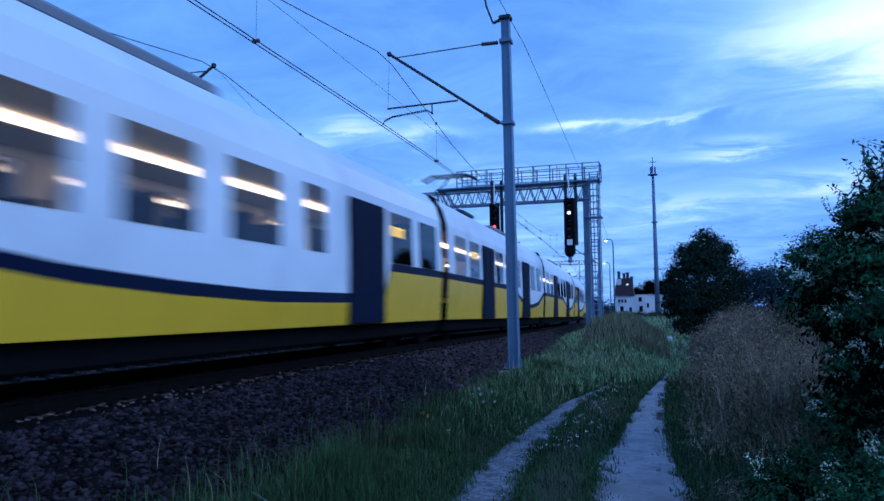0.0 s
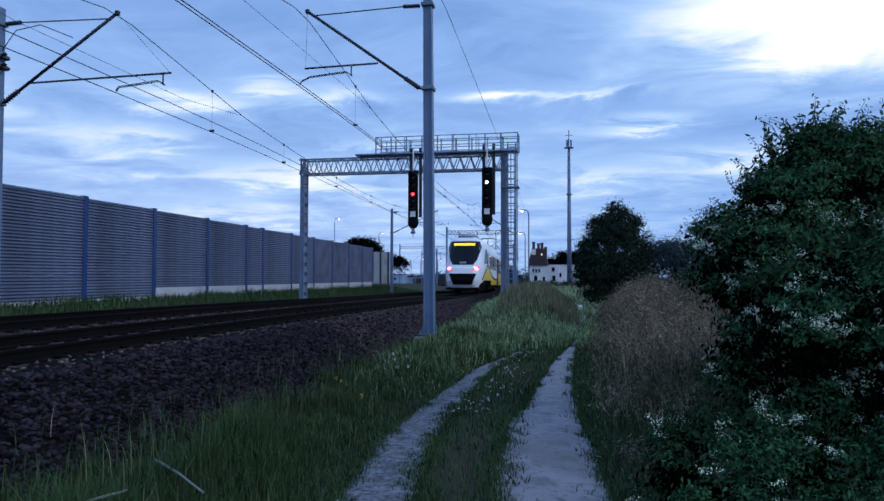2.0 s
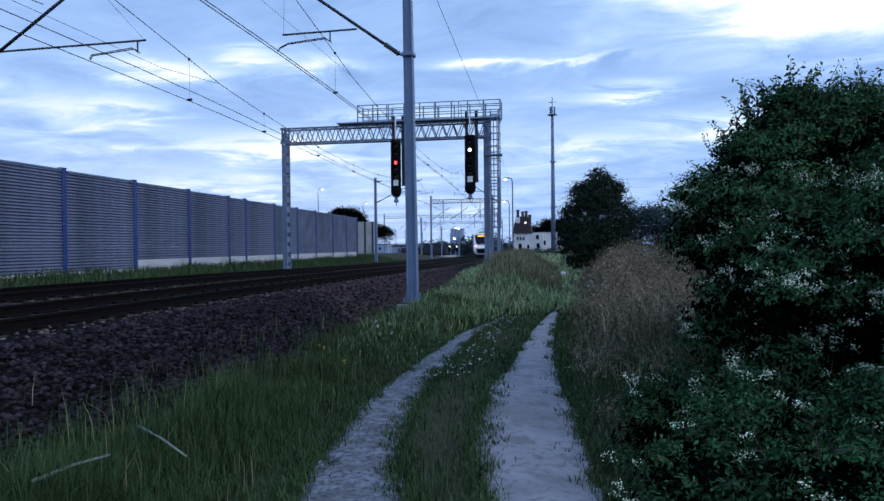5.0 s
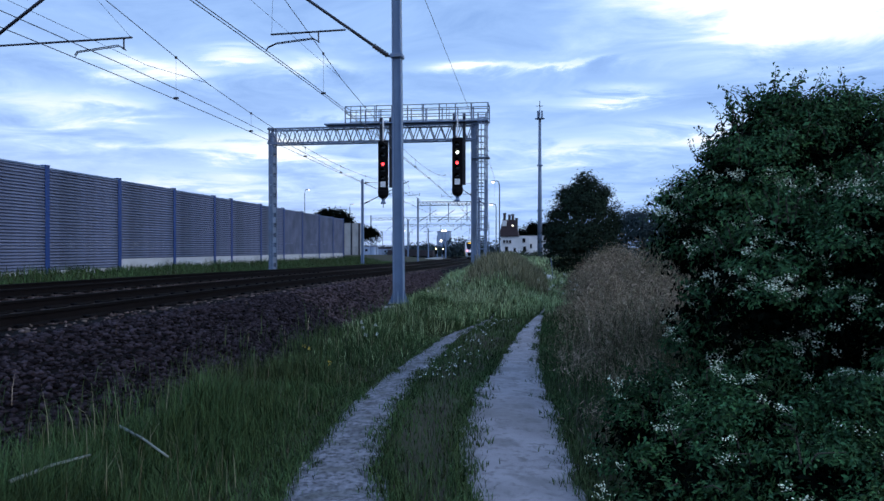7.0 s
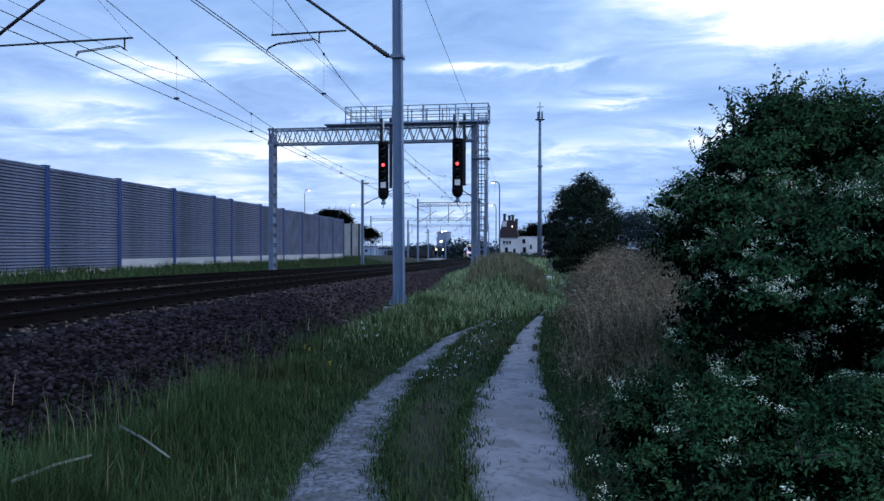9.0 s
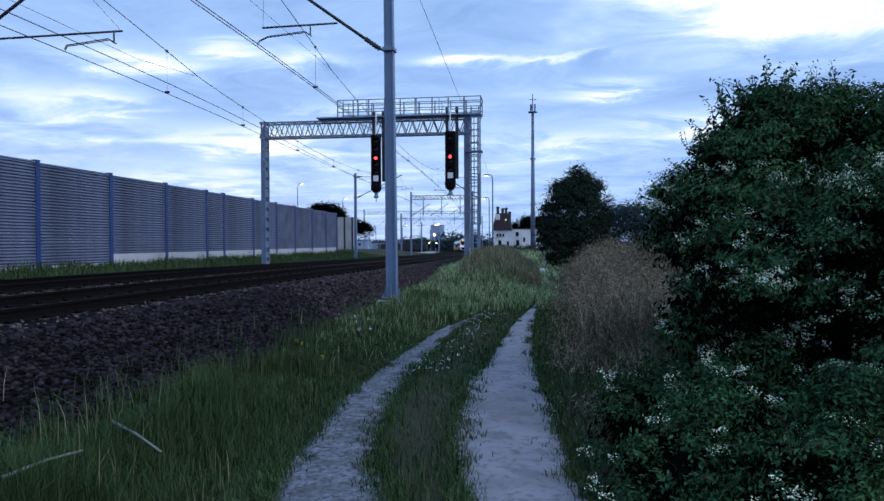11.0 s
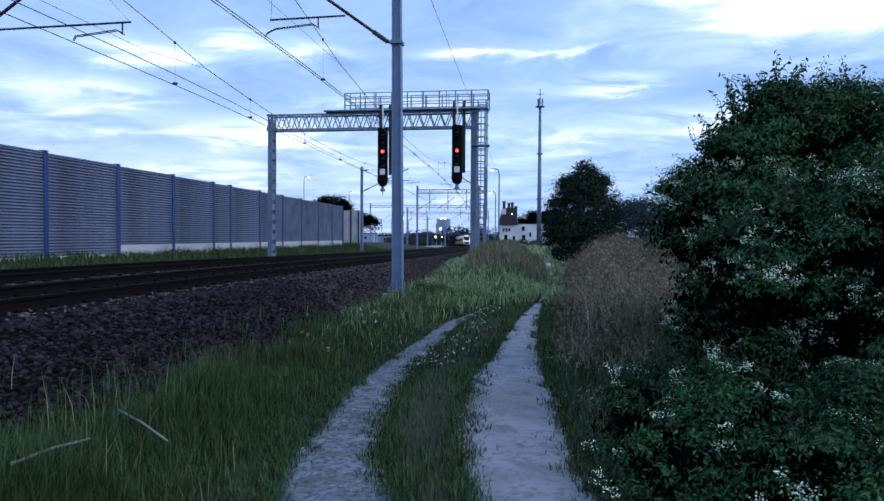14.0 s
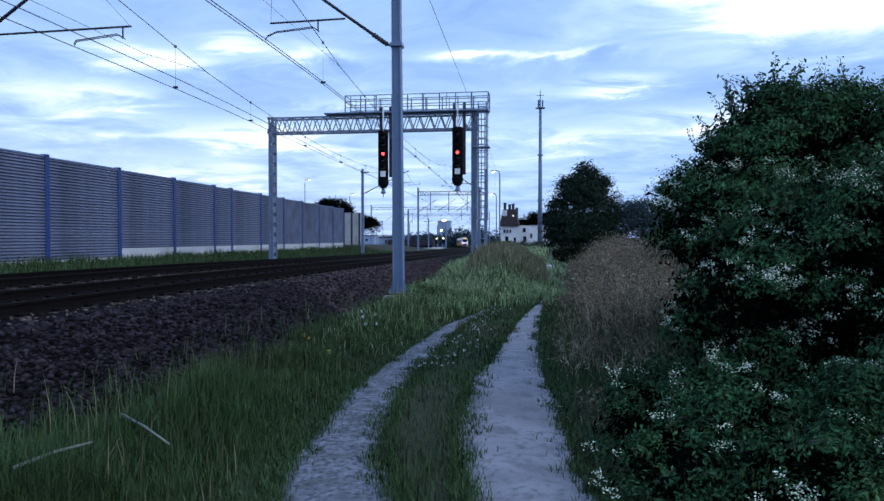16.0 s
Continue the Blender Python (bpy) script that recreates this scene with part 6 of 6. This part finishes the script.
def end_car(name_label):
    t = thing("train_car", pose(0, 0, 0), name_label, "train", "cars of the train")
    L = 21.2
    spans = [(6.15, 7.4), (8.2, 9.45), (10.1, 11.35), (12.05, 13.3), (14.05, 14.75), (17.65, 19.0), (19.5, 20.75)]

    def yel(s):
        if s > 17.35:
            return 1.60
        return float(np.interp(s, [1.0, 2.0, 3.0, 4.0, 5.0, 6.0, 7.0, 8.0, 9.5, 11, 13, 15.5, 17.4], [0.95, 1.35, 1.72, 1.88, 1.84, 1.66, 1.44, 1.26, 1.09, 1.0, 0.93, 0.94, 1.0]))

    def skirt(s):
        return 0.92 if s < 8.0 else 0.60

    car_body(t, L, True, yel, spans, skirt)
    # nose shell
    zs = [0.30, 0.45, 0.6, 0.75, 0.9, 1.05, 1.2, 1.35, 1.5, 1.7, 1.95, 2.2, 2.5, 2.8, 3.1, 3.3, 3.5, 3.65, 3.8, 3.9, 3.98, 4.04]
    reach = lambda z: half_width(max(z, 0.6)) * float(np.interp(z, [0.3, 0.6, 0.92, 0.98], [0.72, 0.80, 0.93, 1.0]))
    nose = patch(zs, lambda z: (-reach(z), reach(z)), 0.0, 34)
    part("nose", nose, [T_WHITE], t, "rounded white nose", True)
    # yellow wedge low on the nose's flanks with its dark edge
    for sg in (-1, 1):
        for mat, add, lift in ((T_YELLOW, 0.0, 0.006), (T_BLUE, 0.12, 0.003)):
            m = Mesh()
            prev = None
            for i in range(21):
                x = 1.42 * (0.84 + 0.16 * i / 20)
                p = nose_point(min(x, 1.415), 1.2)
                s = p.y
                top = float(np.interp(s, [0.9, 2.0, 3.0], [0.72, 1.35, 1.72])) + add
                ring = [nose_point(min(x, half_width(z) * 0.9995), z) + Vector((lift * 1.6, -lift, 0)) for z in np.linspace(0.93, max(top, 0.94), 8)]
                ring = [Vector((sg * q.x, q.y, q.z)) for q in ring]
                if prev:
                    for a in range(7):
                        m.face([prev[a], ring[a], ring[a + 1], prev[a + 1]])
                prev = ring
            part("nose_flank", m, [mat], t)
    part("windscreen", patch(np.linspace(1.95, 3.62, 16), lambda z: (-float(np.interp(z, [1.95, 2.3, 3.2, 3.62], [0.68, 0.92, 1.15, 1.02])), float(np.interp(z, [1.95, 2.3, 3.2, 3.62], [0.68, 0.92, 1.15, 1.02]))), 0.02), [SHIELD], t, "large black windscreen", True)
    part("destination_display", patch(np.linspace(3.30, 3.46, 4), lambda z: (-0.72, 0.72), 0.04), [DISPLAY], t, "glowing amber destination display")
    part("grille", patch([0.6, 0.75, 0.9, 1.05, 1.2, 1.35], lambda z: (-float(np.interp(z, [0.6, 1.35], [0.62, 0.92])), float(np.interp(z, [0.6, 1.35], [0.62, 0.92]))), 0.03), [BLACK], t, "black coupler cover below the lamps", True)
    for sg in (-1, 1):
        part("red_lens", patch(np.linspace(1.58, 1.84, 7), lambda z: (sg * float(np.interp(z, [1.58, 1.84], [0.62, 0.92])), sg * float(np.interp(z, [1.58, 1.72, 1.84], [0.84, 1.06, 1.16]))), 0.02, 8), [REDGLOW], t, "red glowing lamp cluster")
        part("tail_lamp", patch(np.linspace(1.61, 1.77, 4), lambda z: (sg * 0.80, sg * 1.0), 0.04, 5), [REDLAMP], t, "bright red tail lamp")
    part("front_marking", patch(np.linspace(2.04, 2.16, 3), lambda z: (-0.22, 0.22), 0.03, 4), [T_ROOF], t, "pale unreadable bar on the windscreen")
    sn = Mesh()
    sn.box((0, 0.9, 0.36), (2.3, 1.2, 0.16), None, 0, 0.06)
    part("snow_plough", sn, [T_DARK], t)
    for sg in (-1, 1):
        m = Mesh()
        prev = None
        for z in np.linspace(2.08, 3.12, 9):
            a, b = 2.0 + (z - 2.08) * 0.72, 3.86 - 0.12 * max(0, z - 2.9) / 0.2
            row = []
            for i in range(13):
                ss = a + (b - a) * i / 12
                sf = nose_depth(z)
                f = min(1.0, max(0.0, (ss - sf) / (NOSE - sf))) ** (1 / 6.5)
                row.append((sg * (half_width(z) * f + 0.015), ss - 0.01, z))
            if prev:
                for i in range(12):
                    m.face([prev[i], prev[i + 1], row[i + 1], row[i]])
            prev = row
        part("cab_window", m, [SHIELD], t, "black cab side window", True)
    pane(t, 4.0, 4.85, 2.18, 2.85, T_ROOF, "louvre", 0, 0.012, "grey louvre panel")
    for a, b in spans:
        pane(t, a, b, 1.81, 2.90, PANE, label="tinted side window")
    for sg in (-1, 1):
        m = Mesh()
        m.box((sg * 1.43, 16.48, 1.76), (0.05, 1.66, 2.3), None, 0, 0.02)
        dr = part("door", m, [T_DOOR], t, "dark blue double door")
        for ds in (-0.42, 0.42):
            q = Mesh()
            q.box((sg * 1.457, 16.48 + ds, 1.95), (0.012, 0.52, 1.6), None, 0, 0.004)
            part("door_window", q, [T_DOOR], dr)
        q = Mesh()
        q.box((sg * 1.40, 18.1, 2.50), (0.03, 0.7, 0.2))
        part("side_display", q, [DISPLAY], t, "small amber display in a side window")
    # black boxes added below the floor to keep light from under the car
    for s0, s1, z0, z1 in ((2.2, 8.0, 0.62, 0.98), (8.0, 21.0, 0.28, 0.64)):
        m = Mesh()
        m.box((0, (s0 + s1) / 2, (z0 + z1) / 2), (2.35, s1 - s0, z1 - z0), None, 0, 0.04)
        part("underframe", m, [T_DARK], t, "black box added under the floor to block light")
    bogie(t, 4.6)
    bogie(t, 20.4)
    for s in (9.6, 12.2, 14.6):
        m = Mesh()
        m.box((0, s, 0.66), (2.3, 1.9, 0.5), None, 0, 0.05)
        part("underfloor_box", m, [T_DARK], t, "dark underfloor equipment box")
    seats(t, 6.3, 15.0)
    roof_box(t, 4.0, 7.5, 1.2, 0.2)
    roof_box(t, 9.0, 13.0, 1.1, 0.22)
    cap = Mesh()
    cap.box((0, 2.75, 3.98), (1.1, 1.0, 0.22), None, 0, 0.08)
    part("roof_cap", cap, [T_ROOF], t, "grey air unit over the cab")
    bel = Mesh()
    bel.box((0, L + 0.25, 2.3), (2.3, 0.6, 3.0), None, 0, 0.05)
    part("gangway_bellows", bel, [T_DARK], t, "dark rubber gangway bellows")
    return t


def mid_car(panto):
    t = thing("train_car", pose(0, 0, 0), "middle car of the white and yellow electric train" + (" with raised pantograph" if panto else ""), "train", "cars of the train")
    L = 16.8
    spans = [(0.7, 1.9), (2.3, 3.5), (5.9, 7.1), (7.6, 8.8), (9.3, 10.5), (13.0, 14.2), (14.7, 15.9)]

    def yel(s):
        return float(np.interp(s, [0, 8.5, 10, 11.5, 13.2, 15, 16.8], [1.60, 1.60, 1.35, 1.02, 0.95, 1.1, 1.6]))

    car_body(t, L, False, yel, spans, lambda s: 0.60)
    for a, b in spans:
        pane(t, a, b, 1.81, 2.90, PANE, label="tinted side window")
    for dc in (4.7, 11.75):
        for sg in (-1, 1):
            m = Mesh()
            m.box((sg * 1.43, dc, 1.76), (0.05, 1.66, 2.3), None, 0, 0.02)
            dr = part("door", m, [T_DOOR], t, "dark blue double door")
            for ds in (-0.42, 0.42):
                q = Mesh()
                q.box((sg * 1.457, dc + ds, 1.95), (0.012, 0.52, 1.6), None, 0, 0.004)
                part("door_window", q, [T_DOOR], dr)
    q = Mesh()
    for sg in (-1, 1):
        q = Mesh()
        q.box((sg * 1.40, 2.9, 2.50), (0.03, 0.6, 0.2))
        part("side_display", q, [DISPLAY], t, "small amber display in a side window")
    # added light-blocking box, as under the end cars
    m = Mesh()
    m.box((0, L / 2, 0.46), (2.35, L - 0.4, 0.36), None, 0, 0.04)
    part("underframe", m, [T_DARK], t, "black box added under the floor to block light")
    bogie(t, 0.8)
    for s in (4.0, 7.0, 10.0, 13.0):
        m = Mesh()
        m.box((0, s, 0.66), (2.3, 2.2, 0.5), None, 0, 0.05)
        part("underfloor_box", m, [T_DARK], t, "dark underfloor equipment box")
    seats(t, 6.0, 10.6)
    roof_box(t, 9.0, 12.5, 1.2, 0.22)
    bel = Mesh()
    bel.box((0, L + 0.25, 2.3), (2.3, 0.6, 3.0), None, 0, 0.05)
    part("gangway_bellows", bel, [T_DARK], t, "dark rubber gangway bellows")
    if panto:
        p = Mesh()
        p.tube([(0, 5.6, 4.15), (0, 3.9, 4.75), (0, 5.2, 5.42)], 0.045, 6)
        for sx in (-0.35, 0.35):
            p.tube([(sx, 5.4, 4.15), (sx * 0.3, 3.9, 4.75)], 0.03, 5)
        p.box((0, 5.3, 4.14), (1.2, 1.6, 0.1))
        for dy in (-0.2, 0.2):
            p.tube([(-0.95, 5.2 + dy, 5.30), (-0.6, 5.2 + dy, 5.46), (0.6, 5.2 + dy, 5.46), (0.95, 5.2 + dy, 5.30)], 0.035, 6)
        part("pantograph", p, [STEEL_DARK], t, "raised dark pantograph")
    return t


def car_pose(y_rear, length, flip=False):
    x0, y0 = track_point(AXIS1, y_rear)
    x1, y1 = track_point(AXIS1, y_rear + length)
    z0, z1 = RAILTOP_Z - float(fall(y0)), RAILTOP_Z - float(fall(y1))
    a = math.degrees(math.atan2(-(x1 - x0), y1 - y0))
    tilt = math.degrees(math.atan2(z1 - z0, y1 - y0))
    if flip:
        return pose(x1, y1, z1, -tilt, 0, a + 180)
    return pose(x0, y0, z0, tilt, 0, a)


TAIL = [(0, -4.3), (0.2, 0.5), (0.3, 3.1), (0.4, 5.65), (0.5, 8.25), (1.0, 21.9), (1.5, 34.2), (2.0, 46.0), (2.5, 57.6), (3.0, 68.8), (3.5, 79.8), (4.0, 90.5), (4.5, 101), (5.5, 121), (6.5, 140.2), (7.0, 149.5), (7.5, 158.5), (8.0, 167.5), (8.5, 176),
        (9.5, 193), (10.5, 209), (11, 217), (12, 232), (13, 246.5), (14, 260), (15, 273), (16, 285.5)]

build_ground()
build_path()
build_noise_wall()
lens_blocker = build_gantry()
build_masts()
build_wires()
build_far()
car_1 = end_car("rear car of the white and yellow train, red tail lamps lit")
car_2 = mid_car(True)
car_3 = mid_car(False)
car_4 = end_car("leading driving car of the white and yellow electric train")
build_bush()
build_trees()
build_weeds()
build_flowers()
build_grass()
build_tracks()


def motions():
    """The train runs away along the curve; an added disc moves from hiding the right-hand signal's red lens to hiding
    its green one.
    """
    for car, back, length, flip in ((car_1, 0.0, 21.2, False), (car_2, 21.7, 16.8, False), (car_3, 39.0, 16.8, False), (car_4, 56.3, 21.2, True)):
        walk(car, [(t, car_pose(y + back, length, flip)) for t, y in TAIL])
    up, down = pose(0, 0, -0.70), pose(0, 0, -1.20)
    walk(lens_blocker, [(0, down), (6.9, down), (7.1, up), (16, up)])


motions()
